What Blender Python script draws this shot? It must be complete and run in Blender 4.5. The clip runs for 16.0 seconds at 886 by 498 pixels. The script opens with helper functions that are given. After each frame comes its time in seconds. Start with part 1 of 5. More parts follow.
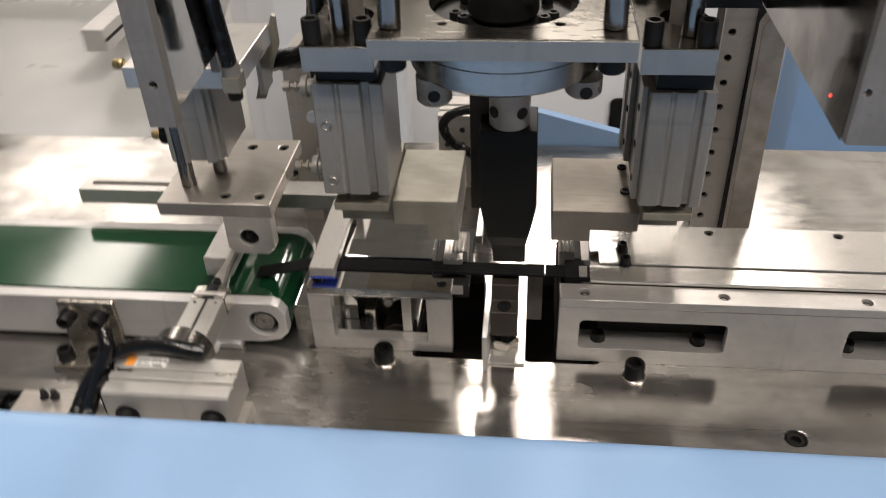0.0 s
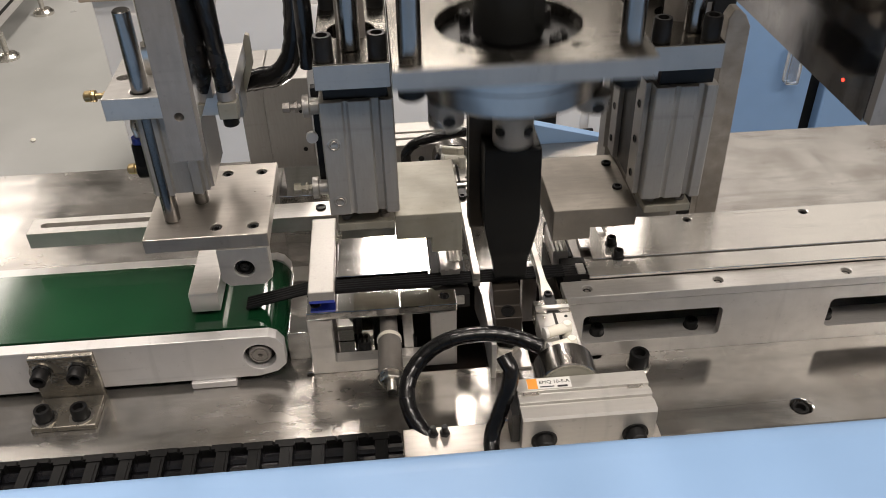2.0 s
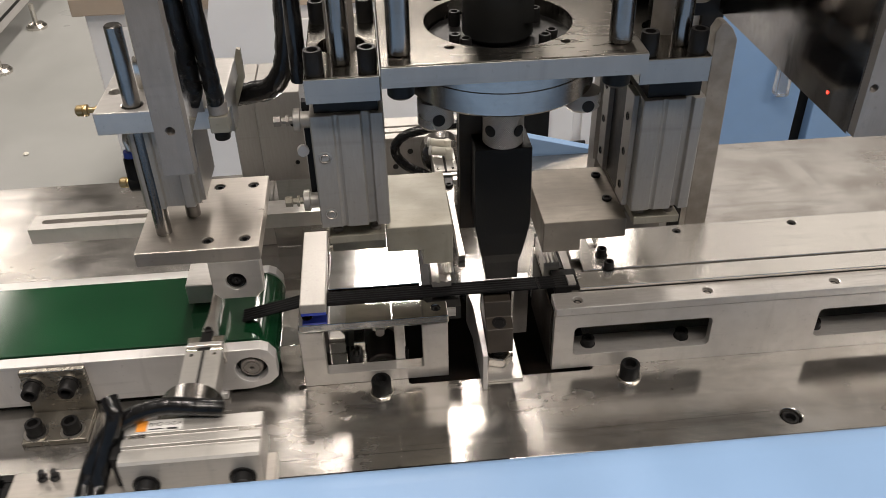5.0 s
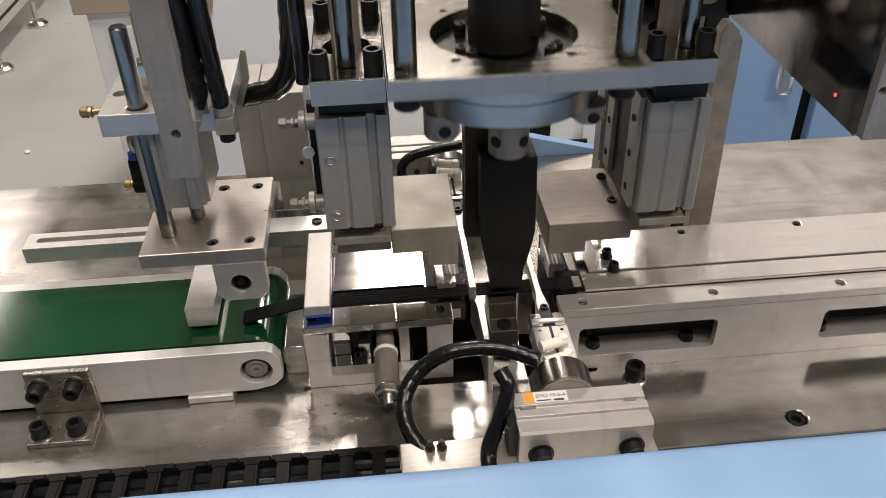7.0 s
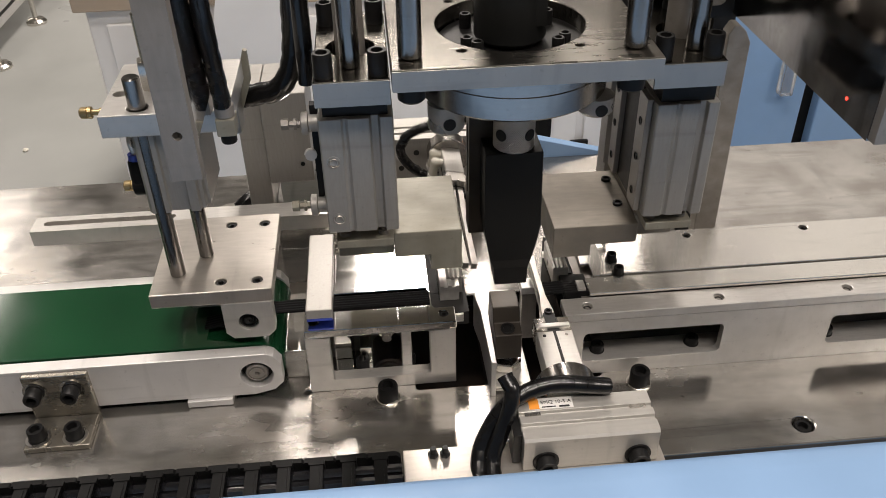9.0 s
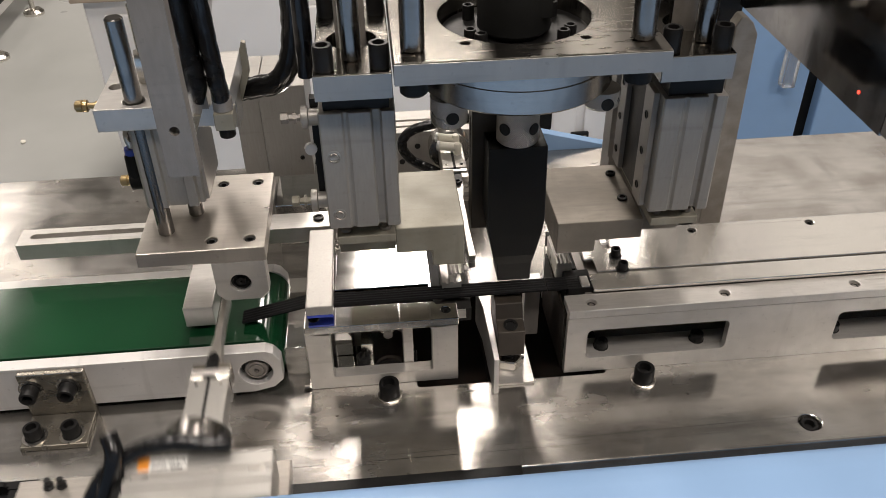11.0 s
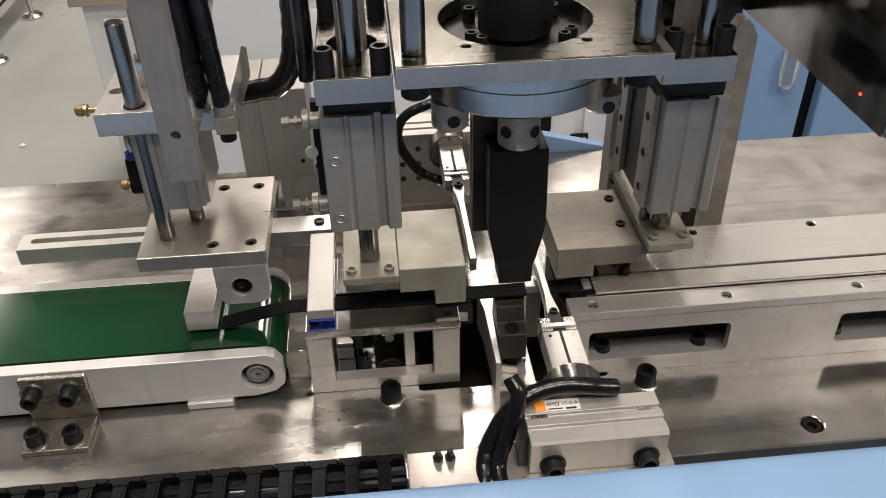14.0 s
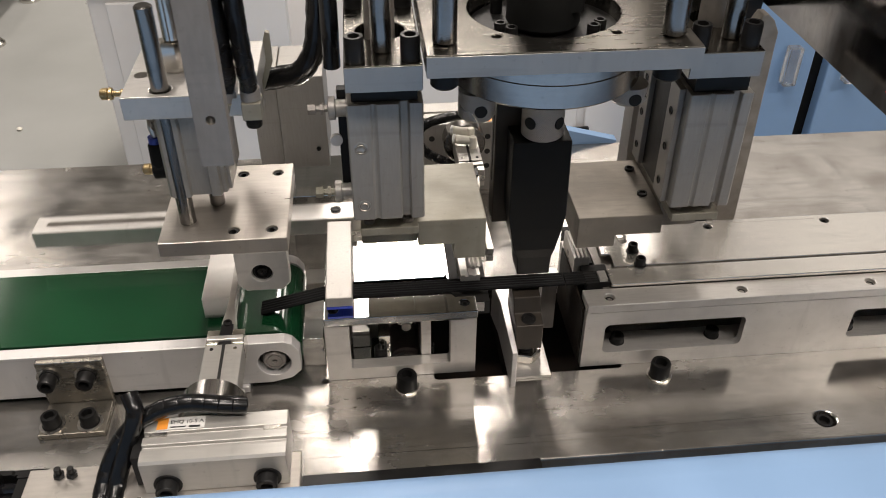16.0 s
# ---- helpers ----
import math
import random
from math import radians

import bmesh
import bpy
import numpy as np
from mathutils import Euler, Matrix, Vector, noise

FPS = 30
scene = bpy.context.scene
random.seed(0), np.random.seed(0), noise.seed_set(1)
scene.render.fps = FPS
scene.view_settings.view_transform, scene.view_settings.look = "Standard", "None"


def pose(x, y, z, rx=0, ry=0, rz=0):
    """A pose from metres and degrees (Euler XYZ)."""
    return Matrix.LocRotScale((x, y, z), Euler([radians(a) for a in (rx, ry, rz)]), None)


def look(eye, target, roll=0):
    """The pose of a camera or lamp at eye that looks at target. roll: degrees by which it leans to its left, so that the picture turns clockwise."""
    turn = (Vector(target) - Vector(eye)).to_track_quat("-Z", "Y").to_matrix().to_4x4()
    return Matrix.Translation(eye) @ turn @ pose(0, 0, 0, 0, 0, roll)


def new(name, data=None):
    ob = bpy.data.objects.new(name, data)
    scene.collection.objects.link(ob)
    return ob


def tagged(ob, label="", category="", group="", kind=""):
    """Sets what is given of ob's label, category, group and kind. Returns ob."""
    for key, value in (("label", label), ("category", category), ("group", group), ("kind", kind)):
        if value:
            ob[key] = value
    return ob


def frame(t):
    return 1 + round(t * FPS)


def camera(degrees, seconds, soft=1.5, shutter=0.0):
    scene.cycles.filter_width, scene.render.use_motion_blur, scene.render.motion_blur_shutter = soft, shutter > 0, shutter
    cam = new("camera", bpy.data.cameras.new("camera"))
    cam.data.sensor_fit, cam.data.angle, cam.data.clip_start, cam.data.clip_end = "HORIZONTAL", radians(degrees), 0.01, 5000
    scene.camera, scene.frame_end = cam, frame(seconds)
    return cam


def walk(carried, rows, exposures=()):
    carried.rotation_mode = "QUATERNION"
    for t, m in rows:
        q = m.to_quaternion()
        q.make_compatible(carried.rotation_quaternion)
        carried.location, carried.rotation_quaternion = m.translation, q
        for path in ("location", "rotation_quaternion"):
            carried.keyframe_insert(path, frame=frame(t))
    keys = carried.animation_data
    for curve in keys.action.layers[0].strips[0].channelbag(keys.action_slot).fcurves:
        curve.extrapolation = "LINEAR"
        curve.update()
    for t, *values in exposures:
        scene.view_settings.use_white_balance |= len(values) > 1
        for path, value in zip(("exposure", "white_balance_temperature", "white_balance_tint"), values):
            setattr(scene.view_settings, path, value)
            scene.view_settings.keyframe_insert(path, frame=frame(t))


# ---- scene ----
# camera: t, eye x y z, yaw, pitch, roll
cam = camera(55.2, 16.0, soft=0.6, shutter=0.5)
ROWS = [
    (0.0, 0.0016, 0.0099, 1.2291, 7.147, -36.284, -2.421),
    (0.2, -0.0390, 0.0180, 1.2290, 3.170, -35.630, -3.000),
    (0.3, -0.0600, 0.0270, 1.2300, 1.100, -36.000, -2.850),
    (0.5, -0.0865, 0.0266, 1.2300, -0.747, -35.947, -2.868),
    (1.0, -0.1001, 0.0320, 1.2274, -3.218, -36.093, -1.965),
    (1.5, -0.0964, 0.0251, 1.2280, -4.065, -36.399, -1.297),
    (2.0, -0.0916, 0.0191, 1.2314, -4.158, -36.378, -1.361),
    (2.5, -0.0872, 0.0140, 1.2340, -4.145, -35.975, -1.562),
    (3.0, -0.0903, 0.0113, 1.2345, -4.331, -35.699, -1.439),
    (3.5, -0.0897, 0.0130, 1.2340, -4.635, -35.530, -1.254),
    (4.0, -0.0887, 0.0157, 1.2330, -4.742, -35.543, -1.279),
    (6.5, -0.0920, 0.0173, 1.2336, -4.547, -35.682, -1.320),
    (7.0, -0.0924, 0.0196, 1.2347, -4.621, -35.749, -1.313),
    (7.5, -0.0937, 0.0214, 1.2355, -4.590, -35.724, -1.248),
    (8.0, -0.0948, 0.0232, 1.2341, -4.585, -35.680, -1.143),
    (8.5, -0.0945, 0.0239, 1.2332, -4.561, -35.663, -1.149),
    (9.0, -0.0951, 0.0271, 1.2331, -4.755, -35.817, -1.018),
    (11.5, -0.0970, 0.0363, 1.2299, -4.827, -36.418, -0.970),
    (12.0, -0.0977, 0.0346, 1.2317, -4.919, -36.308, -1.110),
    (12.5, -0.0965, 0.0346, 1.2321, -4.918, -36.226, -1.206),
    (13.0, -0.0962, 0.0343, 1.2315, -4.920, -36.193, -1.232),
    (13.5, -0.0972, 0.0352, 1.2317, -4.962, -36.217, -1.202),
    (14.0, -0.0974, 0.0371, 1.2304, -4.860, -36.262, -1.156),
    (14.5, -0.0994, 0.0391, 1.2302, -4.781, -36.411, -1.095),
    (15.0, -0.0996, 0.0418, 1.2300, -4.611, -36.584, -1.143),
    (15.5, -0.1010, 0.0425, 1.2294, -4.722, -36.726, -0.872),
    (16.0, -0.1159, 0.0369, 1.2305, -5.582, -36.836, 0.219),
]
walk(cam, [(t, pose(x, y, z, 90 + pitch, 0, yaw) @ pose(0, 0, 0, 0, 0, roll)) for t, x, y, z, yaw, pitch, roll in ROWS],
     exposures=[(0.0, -0.14), (1.0, -0.10), (3.0, -0.08), (16.0, -0.12)])

# ---- world and lamps ----
world = bpy.data.worlds.new("hall")
world.use_nodes = True
world.node_tree.nodes["Background"].inputs[0].default_value = (0.8, 0.86, 0.95, 1)
world.node_tree.nodes["Background"].inputs[1].default_value = 0.25
scene.world = world


def lamp(name, x, y, z, sx, sy, watts, target=None, colour=(1.0, 0.905, 0.83)):
    data = bpy.data.lights.new(name, "AREA")
    data.shape, data.size, data.size_y, data.energy, data.color = "RECTANGLE", sx, sy, watts, colour
    ob = new(name, data)
    ob.matrix_world = look((x, y, z), target or (x, y + 0.0001, 0))
    return ob


CEIL = 3.4
# Unseen lamps: some follow reflections on the parts, others are added as fill.
PANELS = [(-0.66, 0.60, 0.10, 0.7, 30), (0.16, 0.36, 0.12, 0.5, 14), (0.1, -0.9, 1.3, 0.5, 50), (0.02, 3.3, 0.50, 1.8, 120), (-2.12, 3.4, 0.40, 1.0, 15), (-3.0, 4.65, 1.2, 1.4, 26), (2.6, -1.0, 1.4, 1.0, 82), (3.35, 4.0, 3.1, 3.0, 26), (1.18, 3.85, 0.42, 1.3, 21), (-5.3, 8.4, 1.2, 1.6, 70)]
for px, py, sx, sy, watts in PANELS:
    lamp("assumed_lamp", px, py, CEIL - 0.06, sx, sy, watts)


# ---- materials ----
def material(name, base, metal=0.0, rough=0.5, vary=0.12, scale=40.0, bump=0.08, bump_scale=300.0, stretch=(1, 1, 1),
             rough_vary=0.12, spec=0.5, dark=None, dark_scale=9.0, dark_amount=0.5, coat=0.0, random_shift=0.0, worn=None):
    """Surface with two scales of colour, gloss and relief variation."""
    mat = bpy.data.materials.new(name)
    mat.use_nodes = True
    nt = mat.node_tree
    n, l = nt.nodes, nt.links
    b = n["Principled BSDF"]
    b.inputs["Metallic"].default_value = metal
    b.inputs["Specular IOR Level"].default_value = spec
    b.inputs["Coat Weight"].default_value = coat
    co = n.new("ShaderNodeTexCoord")
    mp = n.new("ShaderNodeMapping")
    mp.inputs["Scale"].default_value = stretch
    l.new(co.outputs["Object"], mp.inputs["Vector"])
    fine = n.new("ShaderNodeTexNoise")
    fine.inputs["Scale"].default_value, fine.inputs["Detail"].default_value = scale, 6
    l.new(mp.outputs[0], fine.inputs["Vector"])
    coarse = n.new("ShaderNodeTexNoise")
    coarse.inputs["Scale"].default_value, coarse.inputs["Detail"].default_value = dark_scale, 5
    l.new(co.outputs["Object"], coarse.inputs["Vector"])
    ramp = n.new("ShaderNodeValToRGB")
    ramp.color_ramp.elements[0].position, ramp.color_ramp.elements[1].position = 0.3, 0.7
    lo, hi = [c * (1 - vary) for c in base], [min(1, c * (1 + vary)) for c in base]
    ramp.color_ramp.elements[0].color, ramp.color_ramp.elements[1].color = (*lo, 1), (*hi, 1)
    l.new(fine.outputs[0], ramp.inputs[0])
    colour = ramp.outputs[0]
    if dark:
        cr = n.new("ShaderNodeValToRGB")
        cr.color_ramp.elements[0].position, cr.color_ramp.elements[1].position = 0.42, 0.68
        cr.color_ramp.elements[0].color = (0, 0, 0, 1)
        cr.color_ramp.elements[1].color = (dark_amount,) * 3 + (1,)
        l.new(coarse.outputs[0], cr.inputs[0])
        mix = n.new("ShaderNodeMix")
        mix.data_type = "RGBA"
        l.new(cr.outputs[0], mix.inputs[0])
        l.new(colour, mix.inputs[6])
        mix.inputs[7].default_value = (*dark, 1)
        colour = mix.outputs[2]
    if metal >= 0.25 if worn is None else worn:
        for sc, st, lo, hi, amount in ((260, (1, 1, 1), 0.64, 0.74, 0.20), (90, (0.12, 1.6, 1.6), 0.60, 0.74, 0.20), (70, (1.4, 0.15, 0.15), 0.62, 0.76, 0.18)):
            wm = n.new("ShaderNodeMapping")
            wm.inputs["Scale"].default_value = st
            l.new(co.outputs["Object"], wm.inputs["Vector"])
            wn = n.new("ShaderNodeTexNoise")
            wn.inputs["Scale"].default_value, wn.inputs["Detail"].default_value = sc, 4
            l.new(wm.outputs[0], wn.inputs["Vector"])
            wr = n.new("ShaderNodeMapRange")
            wr.inputs[1].default_value, wr.inputs[2].default_value, wr.inputs[4].default_value = lo, hi, amount
            l.new(wn.outputs[0], wr.inputs[0])
            wx = n.new("ShaderNodeMix")
            wx.data_type = "RGBA"
            l.new(wr.outputs[0], wx.inputs[0])
            l.new(colour, wx.inputs[6])
            wx.inputs[7].default_value = (*[c * 0.35 for c in base], 1)
            colour = wx.outputs[2]
    if random_shift:
        info = n.new("ShaderNodeObjectInfo")
        hsv = n.new("ShaderNodeHueSaturation")
        mr0 = n.new("ShaderNodeMapRange")
        mr0.inputs[3].default_value, mr0.inputs[4].default_value = 1 - random_shift, 1 + random_shift
        l.new(info.outputs["Random"], mr0.inputs[0])
        l.new(mr0.outputs[0], hsv.inputs["Value"])
        l.new(colour, hsv.inputs["Color"])
        colour = hsv.outputs[0]
    l.new(colour, b.inputs["Base Color"])
    mr = n.new("ShaderNodeMapRange")
    mr.inputs[3].default_value, mr.inputs[4].default_value = max(0.02, rough - rough_vary), min(1, rough + rough_vary)
    add = n.new("ShaderNodeMath")
    add.operation = "MULTIPLY_ADD"
    l.new(fine.outputs[0], add.inputs[0])
    add.inputs[1].default_value = 0.4
    half = n.new("ShaderNodeMath")
    half.operation = "MULTIPLY"
    half.inputs[1].default_value = 0.6
    l.new(coarse.outputs[0], half.inputs[0])
    l.new(half.outputs[0], add.inputs[2])
    l.new(add.outputs[0], mr.inputs[0])
    mr.inputs[1].default_value, mr.inputs[2].default_value = 0.3, 0.7
    l.new(mr.outputs[0], b.inputs["Roughness"])
    if bump:
        tex = n.new("ShaderNodeTexNoise")
        tex.inputs["Scale"].default_value, tex.inputs["Detail"].default_value = bump_scale, 4
        l.new(mp.outputs[0], tex.inputs["Vector"])
        bp = n.new("ShaderNodeBump")
        bp.inputs["Strength"].default_value, bp.inputs["Distance"].default_value = bump, 0.0006
        l.new(tex.outputs[0], bp.inputs["Height"])
        l.new(bp.outputs[0], b.inputs["Normal"])
    return mat


M = {}
M["steel"] = material("milled_steel", (0.47, 0.44, 0.40), 0.75, 0.33, 0.08, 60, 0.08, 500, (1, 6, 1), 0.08, dark=(0.32, 0.29, 0.25), dark_scale=14, dark_amount=0.4)
M["rawsteel"] = material("raw_steel", (0.25, 0.23, 0.21), 0.3, 0.44, 0.10, 60, 0.10, 350, (4, 1, 1), 0.10, dark=(0.16, 0.14, 0.12), dark_scale=24, dark_amount=0.5)
M["alu"] = material("milled_aluminium", (0.61, 0.59, 0.56), 0.7, 0.35, 0.07, 80, 0.08, 600, (1, 6, 1), 0.07, dark=(0.47, 0.45, 0.42), dark_scale=16, dark_amount=0.4)
M["edge"] = material("milled_plate_edge", (0.34, 0.33, 0.315), 0.75, 0.36, 0.05, 30, 0.05, 260, (3, 1, 1), 0.06)
M["railtop"] = material("ground_cover_steel", (0.62, 0.60, 0.56), 0.75, 0.21, 0.06, 60, 0.05, 400, (1, 6, 1), 0.07, dark=(0.48, 0.455, 0.42), dark_scale=10, dark_amount=0.4)
M["satin"] = material("satin_anodised_aluminium", (0.36, 0.345, 0.32), 0.4, 0.40, 0.05, 90, 0.08, 900, (8, 8, 1), 0.06, dark=(0.33, 0.315, 0.29), dark_scale=12, dark_amount=0.4)
M["light"] = material("bead_blasted_aluminium", (0.64, 0.625, 0.61), 0.6, 0.45, 0.04, 60, 0.08, 1200, (1, 1, 1), 0.06, dark=(0.55, 0.53, 0.51), dark_scale=10, dark_amount=0.4)
M["mirror"] = material("polished_steel", (0.72, 0.71, 0.69), 1.0, 0.06, 0.05, 40, 0.025, 120, (1, 4, 1), 0.04, dark=(0.55, 0.52, 0.48), dark_scale=12, dark_amount=0.3)
M["chrome"] = material("ground_shaft_chrome", (0.27, 0.26, 0.25), 1.0, 0.24, 0.05, 60, 0.04, 500, (1, 1, 20), 0.06)
M["black"] = material("black_oxide_steel", (0.009, 0.0088, 0.0088), 0.0, 0.40, 0.2, 120, 0.12, 900, rough_vary=0.1, spec=0.26)
M["hornblack"] = material("black_coated_horn", (0.008, 0.0083, 0.008), 0.0, 0.55, 0.15, 70, 0.10, 900, rough_vary=0.08, spec=0.3)
# Near-black colour stands in for shade in holes, slots, grooves and hollow places.
M["dark"] = material("recess_shade", (0.012, 0.011, 0.010), 0.0, 0.7, 0.3, 60, 0.0)
# Blackish brown painted as the shade in the bed openings and rail end.
M["pit"] = material("shade_brown", (0.012, 0.009, 0.007), 0.0, 0.62, 0.4, 25, 0.15, 200, spec=0.2, dark=(0.030, 0.018, 0.012), dark_scale=40)
M["hose"] = material("black_spiral_wrap", (0.006, 0.006, 0.0065), 0.0, 0.24, 0.2, 80, 0.08, 500, rough_vary=0.08, spec=0.5)
M["plastic"] = material("black_plastic", (0.0065, 0.0065, 0.0065), 0.0, 0.48, 0.25, 60, 0.12, 700, rough_vary=0.1, spec=0.14)
M["cable"] = material("glossy_cable_sheath", (0.006, 0.006, 0.007), 0.0, 0.10, 0.2, 60, 0.03, 300, rough_vary=0.05, spec=0.7)
M["belt"] = material("green_belt", (0.006, 0.045, 0.017), 0.0, 0.11, 0.08, 25, 0.04, 60, (1, 1, 1), 0.04, spec=0.75, dark=(0.005, 0.034, 0.013), dark_scale=5, dark_amount=0.5)
M["strap"] = material("black_webbing", (0.006, 0.006, 0.0065), 0.0, 0.8, 0.3, 300, 0.5, 1800, (1, 3, 1), 0.1, spec=0.15)
M["blue"] = material("light_blue_paint", (0.225, 0.36, 0.57), 0.0, 0.42, 0.03, 20, 0.04, 500, dark=(0.21, 0.34, 0.545), dark_scale=3, dark_amount=0.5)
M["brass"] = material("dull_brass", (0.50, 0.38, 0.20), 0.9, 0.36, 0.08, 60, 0.04, 400)
M["nickel"] = material("nickel_plated_steel", (0.66, 0.63, 0.58), 1.0, 0.24, 0.06, 80, 0.04, 500)
M["white"] = material("white_paint", (0.78, 0.77, 0.76), 0.0, 0.45, 0.02, 15, 0.03, 400, dark=(0.70, 0.69, 0.68), dark_scale=4, dark_amount=0.5)
M["cream"] = material("cream_plastic", (0.78, 0.74, 0.64), 0.0, 0.40, 0.03, 50, 0.03, 400)
M["concrete"] = material("grey_epoxy_floor", (0.36, 0.365, 0.35), 0.0, 0.32, 0.05, 6, 0.03, 60, rough_vary=0.12, dark=(0.28, 0.285, 0.27), dark_scale=1.3, dark_amount=0.7)
M["wall"] = material("pale_hall_wall", (0.36, 0.355, 0.34), 0.0, 0.7, 0.03, 5, 0.04, 50, dark=(0.30, 0.30, 0.29), dark_scale=1.0)
M["orange"] = material("orange_print", (0.80, 0.30, 0.04), 0.0, 0.45, 0.03)
M["labelwhite"] = material("label_film", (0.70, 0.69, 0.66), 0.0, 0.40, 0.03)
M["ink"] = material("black_ink", (0.02, 0.02, 0.02), 0.0, 0.5, 0.03, bump=0)
M["bluefilm"] = material("blue_protective_film", (0.03, 0.06, 0.42), 0.0, 0.3, 0.1)
M["pressplate"] = material("dark_ground_steel", (0.30, 0.285, 0.255), 1.0, 0.26, 0.08, 50, 0.05, 300, (1, 5, 1), 0.08, dark=(0.20, 0.185, 0.165), dark_scale=12, dark_amount=0.5)
# Brown steel, its base darkened further for the shadow the anvil stands in.
M["brownsteel"] = material("dark_brown_steel", (0.055, 0.046, 0.037), 0.4, 0.46, 0.2, 40, 0.10, 300, rough_vary=0.1, dark=(0.06, 0.048, 0.036), dark_scale=40, dark_amount=0.6)
M["clampleft"] = material("yellowed_clamp_steel", (0.30, 0.285, 0.235), 0.25, 0.52, 0.12, 60, 0.10, 400, (1, 3, 1), 0.10, dark=(0.22, 0.20, 0.155), dark_scale=30, dark_amount=0.6)
# Steel of the right clamp block, darker and browner than the left one.
M["clampsteel"] = material("brown_clamp_steel", (0.25, 0.225, 0.19), 0.3, 0.55, 0.16, 50, 0.12, 400, (1, 5, 1), 0.10, dark=(0.15, 0.13, 0.105), dark_scale=18, dark_amount=0.65)
M["upright"] = material("stained_upright_steel", (0.30, 0.275, 0.245), 0.45, 0.42, 0.14, 60, 0.12, 260, (1, 1, 1), 0.1, dark=(0.17, 0.15, 0.13), dark_scale=55, dark_amount=0.6)
M["flange"] = material("turned_steel", (0.40, 0.38, 0.36), 1.0, 0.22, 0.06, 60, 0.04, 300, (1, 1, 12), 0.06, dark=(0.30, 0.28, 0.26), dark_scale=20, dark_amount=0.4)
# Dark base and pale patches paint what the polished right gusset reflects.
M["smoke"] = material("reflection_toned_steel", (0.27, 0.25, 0.235), 1.0, 0.13, 0.25, 14, 0.10, 45, (1, 3, 1), 0.08, dark=(0.62, 0.59, 0.55), dark_scale=24, dark_amount=0.8)
M["bracket"] = material("oiled_angle_steel", (0.34, 0.315, 0.27), 0.85, 0.28, 0.12, 50, 0.10, 300, (1, 1, 4), 0.10, dark=(0.22, 0.195, 0.16), dark_scale=30, dark_amount=0.6)
M["housing"] = material("hard_anodised_housing", (0.46, 0.445, 0.415), 0.55, 0.36, 0.04, 90, 0.06, 900, (1, 8, 8), 0.06, dark=(0.40, 0.385, 0.355), dark_scale=14, dark_amount=0.4)
M["webguide"] = material("worn_guide_aluminium", (0.55, 0.53, 0.50), 0.6, 0.34, 0.10, 60, 0.1, 500, (6, 1, 1), 0.1, dark=(0.34, 0.32, 0.29), dark_scale=60, dark_amount=0.6)
M["gusset"] = material("polished_gusset_steel", (0.66, 0.64, 0.61), 1.0, 0.075, 0.08, 18, 0.04, 60, (1, 3, 1), 0.05, dark=(0.42, 0.40, 0.37), dark_scale=20, dark_amount=0.4)
M["finger"] = material("worn_finger_steel", (0.46, 0.44, 0.41), 0.85, 0.38, 0.10, 60, 0.08, 300, (4, 1, 1), 0.10, dark=(0.30, 0.28, 0.25), dark_scale=40, dark_amount=0.6)
M["tan"] = material("tan_laminate", (0.42, 0.34, 0.26), 0.0, 0.5, 0.08, 12, 0.05, 200)


def bed_material():
    """Ground steel with rolled-in grain, drag marks, oil haze and small dark spots."""
    mat = material("ground_steel", (0.455, 0.438, 0.412), 0.9, 0.15, 0.10, 60, 0.05, 160, (1, 2.5, 1), 0.09, dark=(0.27, 0.245, 0.215), dark_scale=22, dark_amount=0.6)
    n, l = mat.node_tree.nodes, mat.node_tree.links
    b = n["Principled BSDF"]
    co = n.new("ShaderNodeTexCoord")

    def noise(scale, stretch, detail, lo, hi):
        mp = n.new("ShaderNodeMapping")
        mp.inputs["Scale"].default_value = stretch
        l.new(co.outputs["Object"], mp.inputs["Vector"])
        t = n.new("ShaderNodeTexNoise")
        t.inputs["Scale"].default_value, t.inputs["Detail"].default_value = scale, detail
        l.new(mp.outputs[0], t.inputs["Vector"])
        r = n.new("ShaderNodeMapRange")
        r.inputs[1].default_value, r.inputs[2].default_value = lo, hi
        l.new(t.outputs[0], r.inputs[0])
        return r.outputs[0]

    def darken(amount, colour):
        m = n.new("ShaderNodeMix")
        m.data_type = "RGBA"
        l.new(amount, m.inputs[0])
        l.new(b.inputs["Base Color"].links[0].from_socket, m.inputs[6])
        m.inputs[7].default_value = (*colour, 1)
        l.new(m.outputs[2], b.inputs["Base Color"])

    darken(noise(150, (1, 1, 1), 3, 0.70, 0.76), (0.10, 0.085, 0.07))
    darken(noise(34, (0.25, 2.2, 1), 8, 0.56, 0.80), (0.30, 0.285, 0.265))
    haze = noise(9, (1, 1.3, 1), 7, 0.42, 0.66)
    add = n.new("ShaderNodeMath")
    add.operation = "MULTIPLY_ADD"
    l.new(haze, add.inputs[0])
    add.inputs[1].default_value = 0.13
    l.new(b.inputs["Roughness"].links[0].from_socket, add.inputs[2])
    l.new(add.outputs[0], b.inputs["Roughness"])
    return mat


M["plate"] = bed_material()


